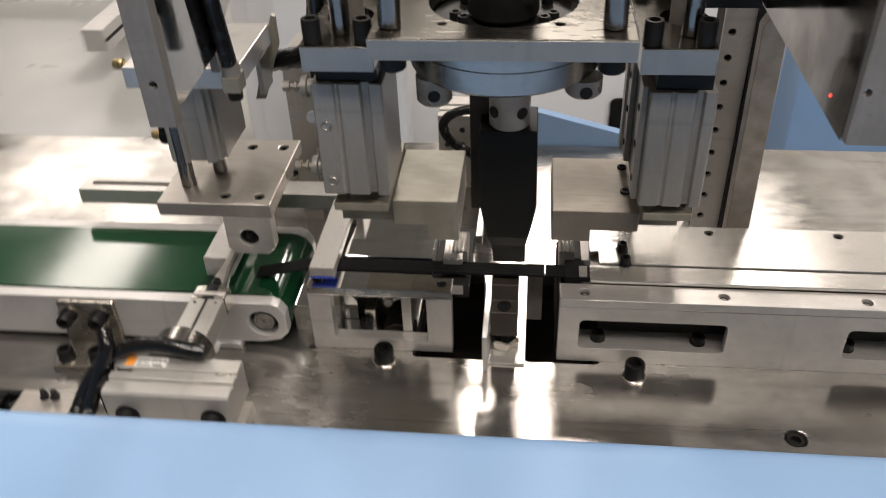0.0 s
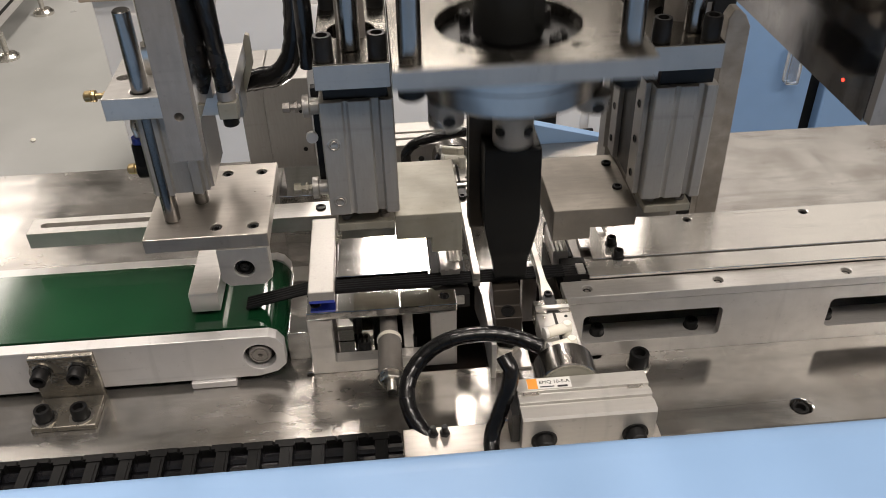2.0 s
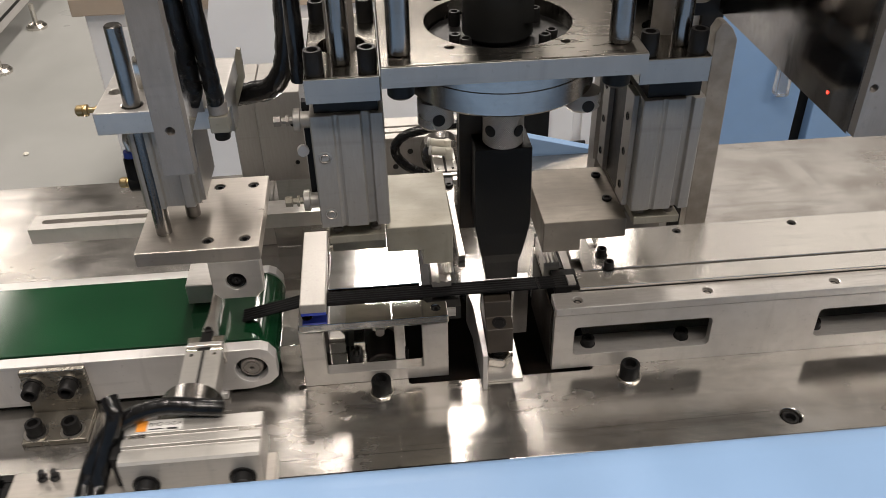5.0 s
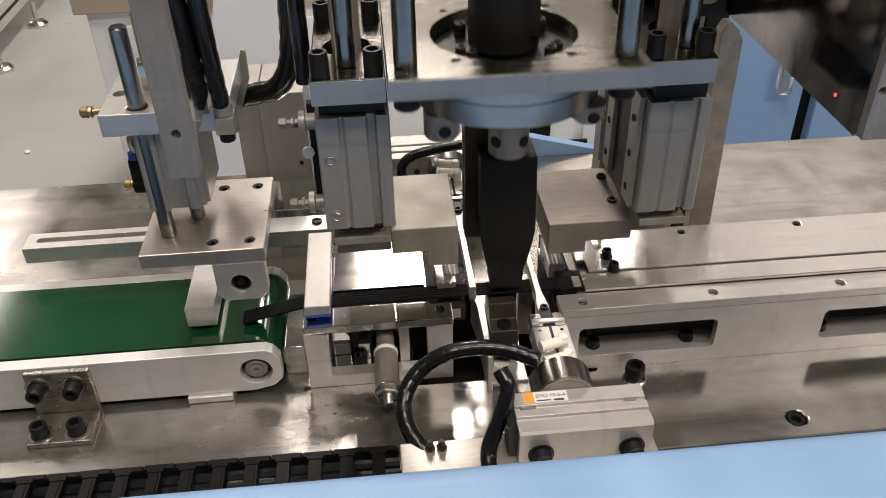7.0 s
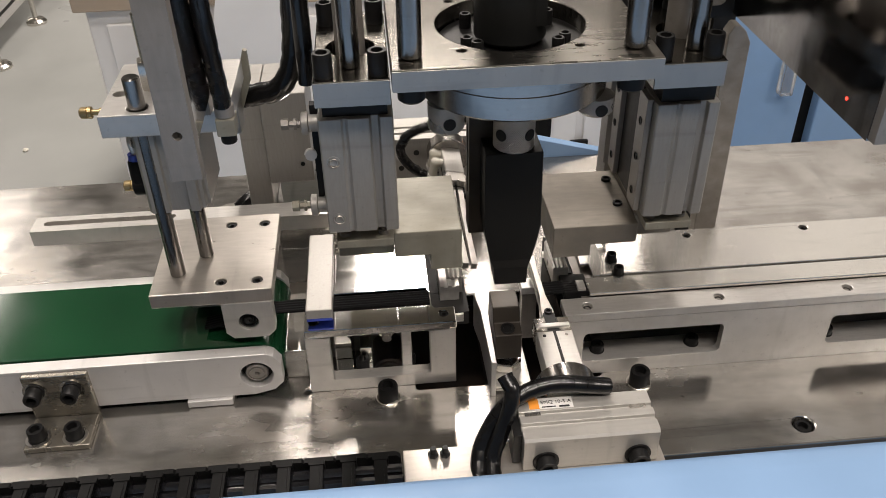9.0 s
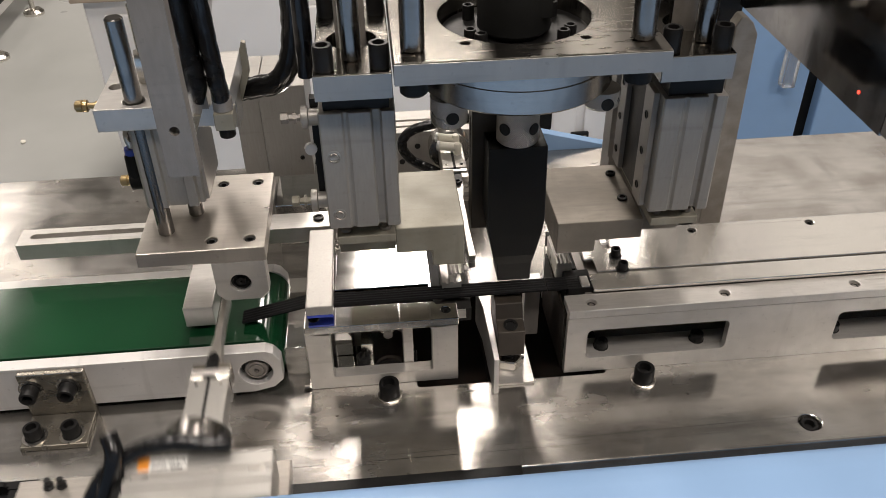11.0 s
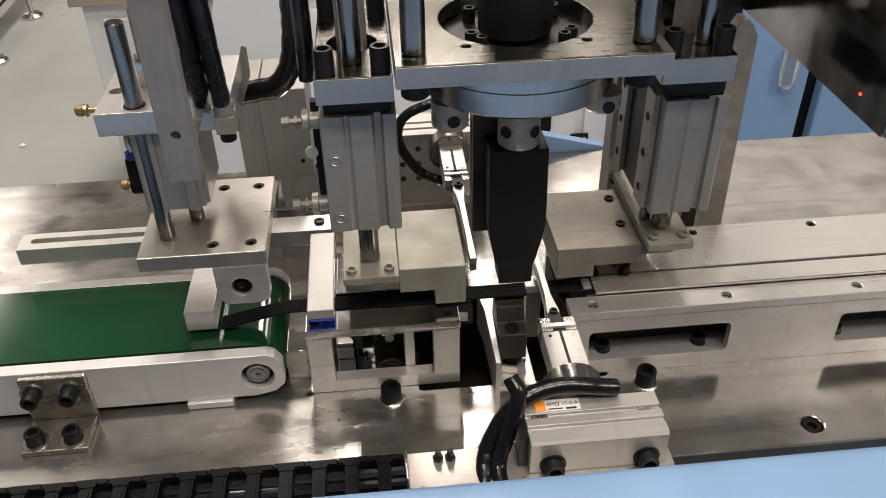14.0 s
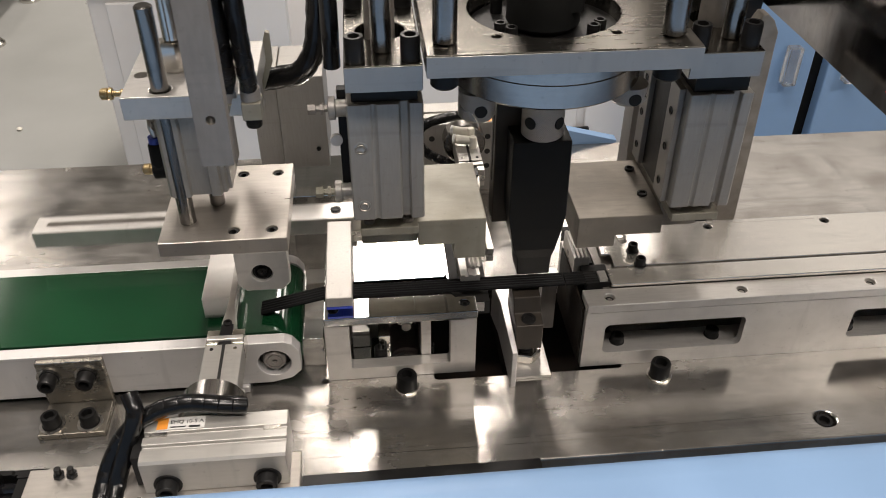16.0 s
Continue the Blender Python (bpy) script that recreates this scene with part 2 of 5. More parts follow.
def knurl_material():
    """Crossed diagonal ridges cut into bright steel."""
    mat = material("knurled_steel", (0.52, 0.50, 0.47), 0.95, 0.30, 0.06, 80, 0.0)
    n, l = mat.node_tree.nodes, mat.node_tree.links
    co = n.new("ShaderNodeTexCoord")
    height = None
    for a in (40, -40):
        mp = n.new("ShaderNodeMapping")
        mp.inputs["Rotation"].default_value = (0, radians(a), 0)
        l.new(co.outputs["Object"], mp.inputs["Vector"])
        w = n.new("ShaderNodeTexWave")
        w.inputs["Scale"].default_value = 330
        l.new(mp.outputs[0], w.inputs["Vector"])
        if height is None:
            height = w.outputs["Fac"]
        else:
            mul = n.new("ShaderNodeMath")
            mul.operation = "MULTIPLY"
            l.new(height, mul.inputs[0])
            l.new(w.outputs["Fac"], mul.inputs[1])
            height = mul.outputs[0]
    bp = n.new("ShaderNodeBump")
    bp.inputs["Strength"].default_value, bp.inputs["Distance"].default_value = 0.8, 0.0006
    l.new(height, bp.inputs["Height"])
    l.new(bp.outputs[0], n["Principled BSDF"].inputs["Normal"])
    return mat


M["knurl"] = knurl_material()


def glow(name, colour, strength):
    mat = bpy.data.materials.new(name)
    mat.use_nodes = True
    b = mat.node_tree.nodes["Principled BSDF"]
    b.inputs["Base Color"].default_value = (*colour, 1)
    b.inputs["Emission Color"].default_value = (*colour, 1)
    b.inputs["Emission Strength"].default_value = strength
    return mat


# Emission that stands in for a red reflection, not a lamp.
M["red"] = glow("red_glint_glow", (1.0, 0.05, 0.03), 3.0)


def clear_plastic(name):
    mat = bpy.data.materials.new(name)
    mat.use_nodes = True
    b = mat.node_tree.nodes["Principled BSDF"]
    b.inputs["Transmission Weight"].default_value = 0.9
    b.inputs["Roughness"].default_value = 0.08
    b.inputs["Base Color"].default_value = (0.92, 0.93, 0.94, 1)
    return mat


M["clear"] = clear_plastic("clear_acrylic")


# ---- shape tools ----
from mathutils.geometry import tessellate_polygon


def circle(cx, cy, r, n=20):
    return [(cx + r * math.cos(2 * math.pi * i / n), cy + r * math.sin(2 * math.pi * i / n)) for i in range(n)]


def rect(x0, x1, y0, y1):
    return [(x0, y0), (x1, y0), (x1, y1), (x0, y1)]


def rrect(x0, x1, y0, y1, r, n=5):
    pts = []
    for cx, cy, a in ((x1 - r, y0 + r, -90), (x1 - r, y1 - r, 0), (x0 + r, y1 - r, 90), (x0 + r, y0 + r, 180)):
        for i in range(n + 1):
            w = radians(a + 90 * i / n)
            pts.append((cx + r * math.cos(w), cy + r * math.sin(w)))
    return pts


class Shape:
    """One mesh in world metres, put together from boxes, prisms, turned bodies and tubes."""

    def __init__(self):
        self.v, self.f = [], []

    def add(self, verts, faces):
        k = len(self.v)
        self.v += [tuple(p) for p in verts]
        self.f += [tuple(i + k for i in face) for face in faces]
        return self

    def box(self, x0, x1, y0, y1, z0, z1):
        v = [(x, y, z) for z in (z0, z1) for y in (y0, y1) for x in (x0, x1)]
        return self.add(v, [(0, 2, 3, 1), (4, 5, 7, 6), (0, 1, 5, 4), (2, 6, 7, 3), (0, 4, 6, 2), (1, 3, 7, 5)])

    def prism(self, outline, axis, a, b, holes=()):
        """Outline in the plane across the axis ('z': x, y; 'y': x, z; 'x': y, z), drawn out from a to b."""
        put = {"z": lambda p, h: (p[0], p[1], h), "y": lambda p, h: (p[0], h, p[1]), "x": lambda p, h: (h, p[0], p[1])}[axis]

        def area(loop):
            return sum(p[0] * q[1] - q[0] * p[1] for p, q in zip(loop, loop[1:] + loop[:1]))

        loops = [list(outline) if area(outline) > 0 else list(outline)[::-1]]
        loops += [list(h)[::-1] if area(h) > 0 else list(h) for h in holes]
        flat = [p for loop in loops for p in loop]
        n = len(flat)
        lo, hi = min(a, b), max(a, b)
        v = [put(p, lo) for p in flat] + [put(p, hi) for p in flat]
        if len(loops) == 1 and len(outline) > 2 and self.convex(loops[0]):
            tris = [tuple(range(n))]
        else:
            tris = tessellate_polygon([[Vector((p[0], p[1], 0)) for p in loop] for loop in loops])
            tris = [t if self.turn(flat, t) > 0 else t[::-1] for t in [tuple(t) for t in tris]]
        faces = [t[::-1] for t in tris] + [tuple(i + n for i in t) for t in tris]
        k = 0
        for loop in loops:
            m = len(loop)
            faces += [(k + i, k + (i + 1) % m, n + k + (i + 1) % m, n + k + i) for i in range(m)]
            k += m
        if axis == "y":
            faces = [f[::-1] for f in faces]
        return self.add(v, faces)

    @staticmethod
    def turn(flat, t):
        a, b, c = (flat[i] for i in t[:3])
        return (b[0] - a[0]) * (c[1] - a[1]) - (b[1] - a[1]) * (c[0] - a[0])

    @staticmethod
    def convex(loop):
        n = len(loop)
        return all((loop[(i + 1) % n][0] - loop[i][0]) * (loop[(i + 2) % n][1] - loop[(i + 1) % n][1])
                   - (loop[(i + 1) % n][1] - loop[i][1]) * (loop[(i + 2) % n][0] - loop[(i + 1) % n][0]) > -1e-12 for i in range(n))

    def lathe(self, base, way, profile, n=24):
        """Profile of (radius, distance along way) from base; closed at radius 0."""
        way = Vector(way).normalized()
        u = way.orthogonal().normalized()
        w = way.cross(u)
        v, f = [], []
        for r, h in profile:
            for i in range(n):
                a = 2 * math.pi * i / n
                v.append(Vector(base) + way * h + (u * math.cos(a) + w * math.sin(a)) * max(r, 1e-6))
        for j in range(len(profile) - 1):
            for i in range(n):
                f.append((j * n + i, j * n + (i + 1) % n, (j + 1) * n + (i + 1) % n, (j + 1) * n + i))
        f.append(tuple(range(n))[::-1])
        f.append(tuple(range((len(profile) - 1) * n, len(profile) * n)))
        return self.add(v, f)

    def rod(self, p, q, r, n=20, chamfer=None):
        way = Vector(q) - Vector(p)
        h = way.length
        c = min(r * 0.18, h * 0.2) if chamfer is None else chamfer
        return self.lathe(p, way, [(r - c, 0), (r, c), (r, h - c), (r - c, h)], n)

    def screw(self, p, way, r, h, hexagon=True):
        """Socket head: head of radius r, height h, standing on p, with its socket."""
        self.lathe(p, way, [(r * 1.0, 0), (r, h * 0.9), (r * 0.92, h), (r * 0.62, h), (r * 0.58, h * 0.45), (0, h * 0.45)], 18)
        return self

    def nut(self, p, way, r, h):
        return self.lathe(p, way, [(r * 0.92, 0), (r, h * 0.12), (r, h * 0.88), (r * 0.92, h)], 6)

    def tube(self, pts, r, n=12, smooth=6, ridge=0.0, pitch=0.012):
        """Tube along a Catmull-Rom curve through the points; ridge: wrapped spiral relief."""
        pts = [Vector(p) for p in pts]
        ext = [pts[0] * 2 - pts[1]] + pts + [pts[-1] * 2 - pts[-2]]
        line = []
        for i in range(1, len(ext) - 2):
            a, b, c, d = ext[i - 1:i + 3]
            for k in range(smooth):
                t = k / smooth
                line.append(0.5 * ((2 * b) + (c - a) * t + (2 * a - 5 * b + 4 * c - d) * t * t + (3 * b - a - 3 * c + d) * t ** 3))
        line.append(pts[-1])
        v, f, run = [], [], 0.0
        ref = Vector((0.31, 0.22, 0.93))
        for j, p in enumerate(line):
            way = (line[min(j + 1, len(line) - 1)] - line[max(j - 1, 0)]).normalized()
            u = (ref - way * ref.dot(way)).normalized()
            ref = u
            w = way.cross(u)
            if j:
                run += (p - line[j - 1]).length
            for i in range(n):
                a = 2 * math.pi * i / n
                s = ((run / pitch + i / n) % 1.0)
                rr = r * (1 - (ridge if s < 0.16 else 0.0) + ridge * 0.5 * s)
                v.append(p + (u * math.cos(a) + w * math.sin(a)) * rr)
        for j in range(len(line) - 1):
            for i in range(n):
                f.append((j * n + i, j * n + (i + 1) % n, (j + 1) * n + (i + 1) % n, (j + 1) * n + i))
        f.append(tuple(range(n))[::-1])
        f.append(tuple(range((len(line) - 1) * n, len(line) * n)))
        return self.add(v, f)


def mesh_of(name, shape, mat, base=(0, 0, 0), size=1.0):
    me = bpy.data.meshes.new(name)
    me.from_pydata([((x - base[0]) * size, (y - base[1]) * size, (z - base[2]) * size) for x, y, z in shape.v], [], shape.f)
    me.materials.append(mat)
    me.polygons.foreach_set("use_smooth", [True] * len(me.polygons))
    me.set_sharp_from_angle(angle=radians(32))
    me.update()
    return me


def thing(name, base, label, category, group="", kind="", at=None, size=1.0):
    """base: the origin in the numbers its parts are drawn in; at, size: where it stands and its scale, if other than as drawn."""
    ob = new(name)
    ob.empty_display_size = 0.01
    ob.location = at or base
    ob["base"], ob["home"], ob["size"] = base, at or base, size
    return tagged(ob, label, category, group, kind)


def part(name, shape, mat, parent, label="", bevel=0.0):
    """One mesh under a thing or a part; the shape is in world metres at the thing's home place."""
    top = parent
    while top.parent:
        top = top.parent
    ob = new(name, mesh_of(name, shape, mat, tuple(top["base"]), top["size"]))
    ob.parent = parent
    if label:
        ob["label"] = label
    if bevel:
        ob.data.polygons.foreach_set("use_smooth", [False] * len(ob.data.polygons))
        mod = ob.modifiers.new("bevel", "BEVEL")
        mod.width, mod.segments, mod.limit_method, mod.angle_limit = bevel, 2, "ANGLE", radians(50)
        mod.use_clamp_overlap = True
    return ob


def solid(name, shape, mat, label="", category="", kind="", bevel=0.0, group=""):
    """A thing or piece of the setting that is one mesh."""
    ob = new(name, mesh_of(name, shape, mat))
    tagged(ob, label, category, group, kind)
    if bevel:
        mod = ob.modifiers.new("bevel", "BEVEL")
        mod.width, mod.segments, mod.limit_method, mod.angle_limit = bevel, 2, "ANGLE", radians(50)
    return ob


# ---- hall ----
solid("floor", Shape().box(-6, 6, -4, 9, -0.1, 0), M["concrete"], "grey coated factory floor, slightly glossy and worn", "floor", "structure")
solid("wall_north", Shape().box(-6, 6, 9, 9.2, 0, CEIL), M["wall"], "pale painted hall wall", "wall", "structure")
solid("wall_south", Shape().box(-6, 6, -4.2, -4, 0, CEIL), M["wall"], "pale painted hall wall", "wall", "structure")
solid("wall_west", Shape().box(-6.2, -6, -4, 9, 0, CEIL), M["wall"], "pale painted hall wall", "wall", "structure")
solid("wall_east", Shape().box(6, 6.2, -4, 9, 0, CEIL), M["wall"], "pale painted hall wall", "wall", "structure")
solid("ceiling", Shape().box(-6, 6, -4, 9, CEIL, CEIL + 0.1), M["wall"], "pale hall ceiling", "ceiling", "structure")

# ---- machine base: steel bed plate on a blue cabinet ----
Z = 0.8
bed = thing("machine_bed", (0, 0.58, 0), "ground steel bed plate on a light blue machine cabinet", "machine bed")
holes = [rrect(-0.080, -0.026, 0.4575, 0.560, 0.002, 2), rrect(0.002, 0.054, 0.4575, 0.560, 0.002, 2), circle(0.177, 0.397, 0.0072), circle(-0.157, 0.4625, 0.0022, 12),
         circle(-0.223, 0.3885, 0.0066)]
part("bed_plate", Shape().prism(rect(-1.3, 1.3, 0.3805, 0.774), "z", Z - 0.012, Z, holes), M["plate"], bed, "stained ground steel plate with oil marks", bevel=0.0012)
part("under_plate", Shape().prism(rect(-1.3, 1.3, 0.386, 0.770), "z", Z - 0.030, Z - 0.0125, [rect(-0.080, -0.026, 0.4575, 0.56), rect(0.002, 0.054, 0.4575, 0.56)]), M["pit"], bed)
# Added dark sheet, so that the openings read as deep shade.
part("pit_shade_sheet", Shape().box(-0.24, 0.22, 0.43, 0.762, 0.702, 0.712), M["pit"], bed)
part("cabinet", Shape().box(-1.3, 1.3, 0.43, 0.765, 0.05, Z - 0.10), M["blue"], bed, bevel=0.004)
for hx, hy, r in ((0.177, 0.397, 0.0058), (-0.223, 0.3885, 0.0054)):
    part("screw", Shape().screw((hx, hy, Z - 0.009), (0, 0, 1), r, 0.0075), M["black"], bed)

guard = thing("front_guard", (0, 0.2, 0), "light blue painted sheet metal front cover", "machine cover")
part("cover", Shape().prism([(0.2700, 0.9213), (-0.10, 0.9055), (-0.13, 0.89), (-0.13, 0.10), (0.2700, 0.10)], "x", -1.4, 1.4), M["blue"], guard)
part("front_fold", Shape().prism([(0.2700, 0.10), (0.2800, 0.10), (0.2800, 0.905), (0.2822, 0.912), (0.2822, 0.9165), (0.2805, 0.9193), (0.2770, 0.9212), (0.2700, 0.9213)], "x", -1.4, 1.4), M["blue"], guard, "rounded sheet metal fold")

# ---- right feed rail ----
RZ = 0.857
rail = thing("feed_rail", (0.3, 0.50, Z), "milled aluminium strap guide rail with oval windows in its side", "guide rail")
front_holes = [rrect(0.0265 + 0.012, 0.139, 0.8125, 0.8385, 0.004), rrect(0.218, 0.32, 0.8125, 0.8385, 0.004), rrect(0.40, 0.50, 0.8125, 0.8385, 0.004)]
part("side_plate", Shape().prism(rect(0.024, 1.0, Z, 0.850), "y", 0.4600, 0.4660, front_holes), M["alu"], rail, bevel=0.0006)
part("foot_strip", Shape().box(0.035, 1.0, 0.4662, 0.484, Z, Z + 0.0095), M["alu"], rail, bevel=0.0005)
part("back_plate", Shape().box(0.024, 1.0, 0.536, 0.547, Z, 0.8485), M["alu"], rail, bevel=0.0005)
part("floor_plate", Shape().box(0.040, 1.0, 0.4662, 0.5358, 0.8425, 0.8545), M["rawsteel"], rail)
part("front_ledge", Shape().prism(rect(0.024, 1.0, 0.4595, 0.4775), "z", 0.8505, RZ, [circle(x, 0.4682, 0.0036, 14) for x in (0.041, 0.1345, 0.2275, 0.32, 0.41)]), M["alu"], rail, bevel=0.0006)
part("front_cover", Shape().box(0.045, 1.0, 0.4778, 0.4955, 0.8574, RZ + 0.0030), M["railtop"], rail, bevel=0.0005)
back_out = [(0.052, 0.4978), (1.0, 0.4978), (1.0, 0.547), (0.047, 0.547), (0.0455, 0.512), (0.052, 0.512)]
part("back_cover", Shape().prism(back_out, "z", 0.8574, RZ + 0.003, [circle(x, 0.5395, 0.0034, 14) for x in (0.1345, 0.2265, 0.32)] + [circle(0.0755, 0.5375, 0.0022, 12), rrect(0.0628, 0.0680, 0.5240, 0.5450, 0.0024)]), M["railtop"], rail, "bright milled cover plate", bevel=0.0005)
for x in (0.0535, 0.124, 0.226, 0.30):
    part("clamp_screw", Shape().screw((x, 0.4745, Z + 0.0095), (0, 0, 1), 0.0048, 0.006).lathe((x, 0.4745, Z + 0.0093), (0, 0, 1), [(0.0055, 0), (0.0055, 0.0008)], 18), M["black"], rail)
for x in (0.041, 0.1345, 0.2275, 0.32):
    part("ledge_screw", Shape().screw((x, 0.4682, 0.8505), (0, 0, 1), 0.0031, 0.0042), M["black"], rail)
for x in (0.1345, 0.2265):
    part("cover_screw", Shape().screw((x, 0.5395, 0.8545), (0, 0, 1), 0.0030, 0.0042), M["black"], rail)
for x, y in ((0.0690, 0.5140), (0.0700, 0.4975)):
    part("stop_screw", Shape().screw((x, y, 0.8600), (0, 0, 1), 0.0036, 0.0068).lathe((x, y, 0.8600), (0, 0, 1), [(0.0046, 0), (0.0046, 0.001)], 16), M["black"], rail)
part("end_stop", Shape().prism(rect(0.028, 0.046, 0.482, 0.5025), "z", 0.8515, 0.8590), M["black"], rail, "black stepped strap holder", bevel=0.0005)
part("holder_tooth", Shape().box(0.0375, 0.0430, 0.4825, 0.4925, 0.8591, 0.8610), M["alu"], rail)
GUIDE = [(0.0, 0.0), (0.0112, 0.0), (0.0112, 0.0130), (0.0095, 0.0145), (0.0084, 0.0132), (0.0070, 0.0145), (0.0056, 0.0132), (0.0042, 0.0145), (0.0028, 0.0132), (0.0014, 0.0145), (0.0, 0.0132)]
part("ribbed_guide", Shape().prism([(0.0235 + x, 0.8515 + z) for x, z in GUIDE], "y", 0.5030, 0.5365), M["webguide"], rail, "ribbed aluminium strap guide")
# Thin dark plate paints the shadow on the rail's left end.
part("end_face", Shape().box(0.0225, 0.0238, 0.4662, 0.5358, Z + 0.0005, 0.8500), M["pit"], rail, "rail end, shadow put into its dark colour")
# Solid block in the shade colour of the rail's hollow inside.
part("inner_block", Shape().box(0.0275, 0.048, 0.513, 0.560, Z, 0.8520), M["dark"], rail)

# large bolts on the bed plate
for bx, by in ((0.0780, 0.447), (-0.100, 0.4515)):
    bolt = thing("bed_bolt", (bx, by, Z), "black socket head bolt on a bright washer in the bed plate", "bolt", "bed plate bolts")
    part("washer", Shape().lathe((bx, by, Z), (0, 0, 1), [(0.0088, 0), (0.0088, 0.0012), (0.0082, 0.0016)], 24), M["nickel"], bolt)
    part("bolt_head", Shape().screw((bx, by, Z + 0.0016), (0, 0, 1), 0.0070, 0.0110), M["black"], bolt)

# ---- left bridge block ----
blk = thing("strap_bridge", (-0.1, 0.49, Z), "milled aluminium bridge block with an open front window", "support block")
part("front_frame", Shape().prism(rect(-0.154, -0.051, Z, 0.8508), "y", 0.4625, 0.4720, [rrect(-0.1375, -0.0690, 0.8105, 0.8500, 0.0018)]), M["alu"], blk, bevel=0.0006)
part("top_plate", Shape().prism([(-0.1535, 0.4620), (-0.0505, 0.4620), (-0.0505, 0.478), (-0.0640, 0.478), (-0.0660, 0.481), (-0.0660, 0.548), (-0.1535, 0.548)], "z", 0.8510, 0.8572,
     [circle(-0.0585, 0.4715, 0.0034, 16), circle(-0.1475, 0.4715, 0.0034, 16)]), M["mirror"], blk, bevel=0.0006)
part("polished_table", Shape().prism([(-0.1335, 0.4970), (-0.0680, 0.4970), (-0.0680, 0.5450), (-0.1300, 0.5450)], "z", 0.8574, 0.8600), M["mirror"], blk, "mirror polished table plate", bevel=0.0004)
part("rear_wall", Shape().box(-0.153, -0.083, 0.536, 0.547, Z, 0.8508), M["alu"], blk)
part("ribbed_guide", Shape().prism([(-0.0535 + x, 0.8515 + z) for x, z in GUIDE], "y", 0.5000, 0.5240), M["webguide"], blk, "ribbed aluminium strap guide")
# Coloured with the recess shade.
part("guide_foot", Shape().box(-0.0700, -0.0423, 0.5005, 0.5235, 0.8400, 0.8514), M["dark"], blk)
part("inner_plate", Shape().box(-0.1520, -0.083, 0.4722, 0.5358, Z + 0.0002, Z + 0.008), M["mirror"], blk)
# shiny blocks seen through the window
part("inner_block", Shape().prism([(-0.1365, Z + 0.0082), (-0.1240, Z + 0.0082), (-0.1240, 0.8260), (-0.1290, 0.8340), (-0.1290, 0.8500), (-0.1365, 0.8500)], "y", 0.4860, 0.5160), M["mirror"], blk, "polished inner block", bevel=0.0006)
part("inner_bridge", Shape().prism([(-0.1236, 0.8400), (-0.0890, 0.8400), (-0.0890, 0.8500), (-0.1236, 0.8500)], "y", 0.5000, 0.5300), M["pressplate"], blk, bevel=0.0005)
part("guide_bush", Shape().lathe((-0.0985, 0.4990, 0.8350), (0, -1, 0), [(0.0120, -0.030), (0.0120, 0), (0.0105, 0.001), (0.0105, 0.003), (0.0084, 0.003)], 32), M["rawsteel"], blk, "turned plunger bush")
part("inner_foot", Shape().box(-0.1180, -0.1100, 0.4800, 0.5000, Z + 0.0082, 0.8230), M["nickel"], blk, bevel=0.0005)
part("side_post", Shape().box(-0.0885, -0.0815, 0.4724, 0.5300, Z + 0.0002, 0.8507), M["alu"], blk, "bright inner side post", bevel=0.0005)
for x in (-0.117, -0.0835):
    part("inner_screw", Shape().screw((x, 0.4775, Z + 0.008), (0, 0, 1), 0.0047, 0.007), M["black"], blk)
for x in (-0.0585, -0.1475):
    part("top_screw", Shape().screw((x, 0.4715, 0.8515), (0, 0, 1), 0.0030, 0.0045), M["black"], blk)
part("ribbed_guide", Shape().prism([(-0.0590, 0.8515), (-0.0455, 0.8515), (-0.0455, 0.864), (-0.0480, 0.864), (-0.0480, 0.8628), (-0.0505, 0.8628), (-0.0505, 0.864), (-0.0535, 0.864), (-0.0535, 0.8628), (-0.0560, 0.8628), (-0.0560, 0.864), (-0.0590, 0.864)], "y", 0.492, 0.524), M["webguide"], blk, "ribbed aluminium strap guide")
# Carrier takes the recess shade as its colour.
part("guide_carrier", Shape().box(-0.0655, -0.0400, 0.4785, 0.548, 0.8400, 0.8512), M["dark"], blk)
part("bottom_tooth", Shape().box(-0.0635, -0.044, 0.4765, 0.4785, 0.8440, 0.8505), M["alu"], blk)

# strap holder bar on the bridge
hold = thing("strap_holder", (-0.143, 0.509, 0.8572), "narrow aluminium strap hold-down bar with blue film at its foot", "holder")
part("bar", Shape().prism([(0.4680, 0.8626), (0.4680, 0.8700), (0.5575, 0.8700), (0.5575, 0.8626)], "x", -0.1515, -0.1335), M["satin"], hold, bevel=0.0008)
part("film", Shape().box(-0.1510, -0.1340, 0.4683, 0.4775, 0.8605, 0.8625), M["bluefilm"], hold, "blue protective film")
part("riser", Shape().box(-0.1515, -0.1335, 0.5485, 0.5575, 0.8574, 0.8625), M["alu"], hold)

# small sheet step beside the bridge
solid("side_step", Shape().prism([(-0.172, 0.4790), (-0.156, 0.4790), (-0.156, 0.5580), (-0.172, 0.5580)], "z", Z, 0.8260), M["mirror"], "bright bent steel step plate beside the bridge", "plate", bevel=0.0005)

# ---- conveyor ----
conv = thing("belt_conveyor", (-0.8, 0.505, Z), "small belt conveyor with a glossy green belt and pale side plates", "conveyor")
CY0, CY1, BT = 0.459, 0.556, 0.8435
out = [(-1.9, 0.806), (-0.192, 0.806), (-0.178, 0.8095), (-0.1715, 0.816), (-0.1715, 0.833), (-0.176, 0.8400), (-0.181, 0.8425), (-1.9, 0.8425)]
hole = [circle(-0.189, 0.8240, 0.0112, 32)]
part("front_side_plate", Shape().prism(out, "y", CY0, CY0 + 0.0095, hole), M["light"], conv, bevel=0.0006)
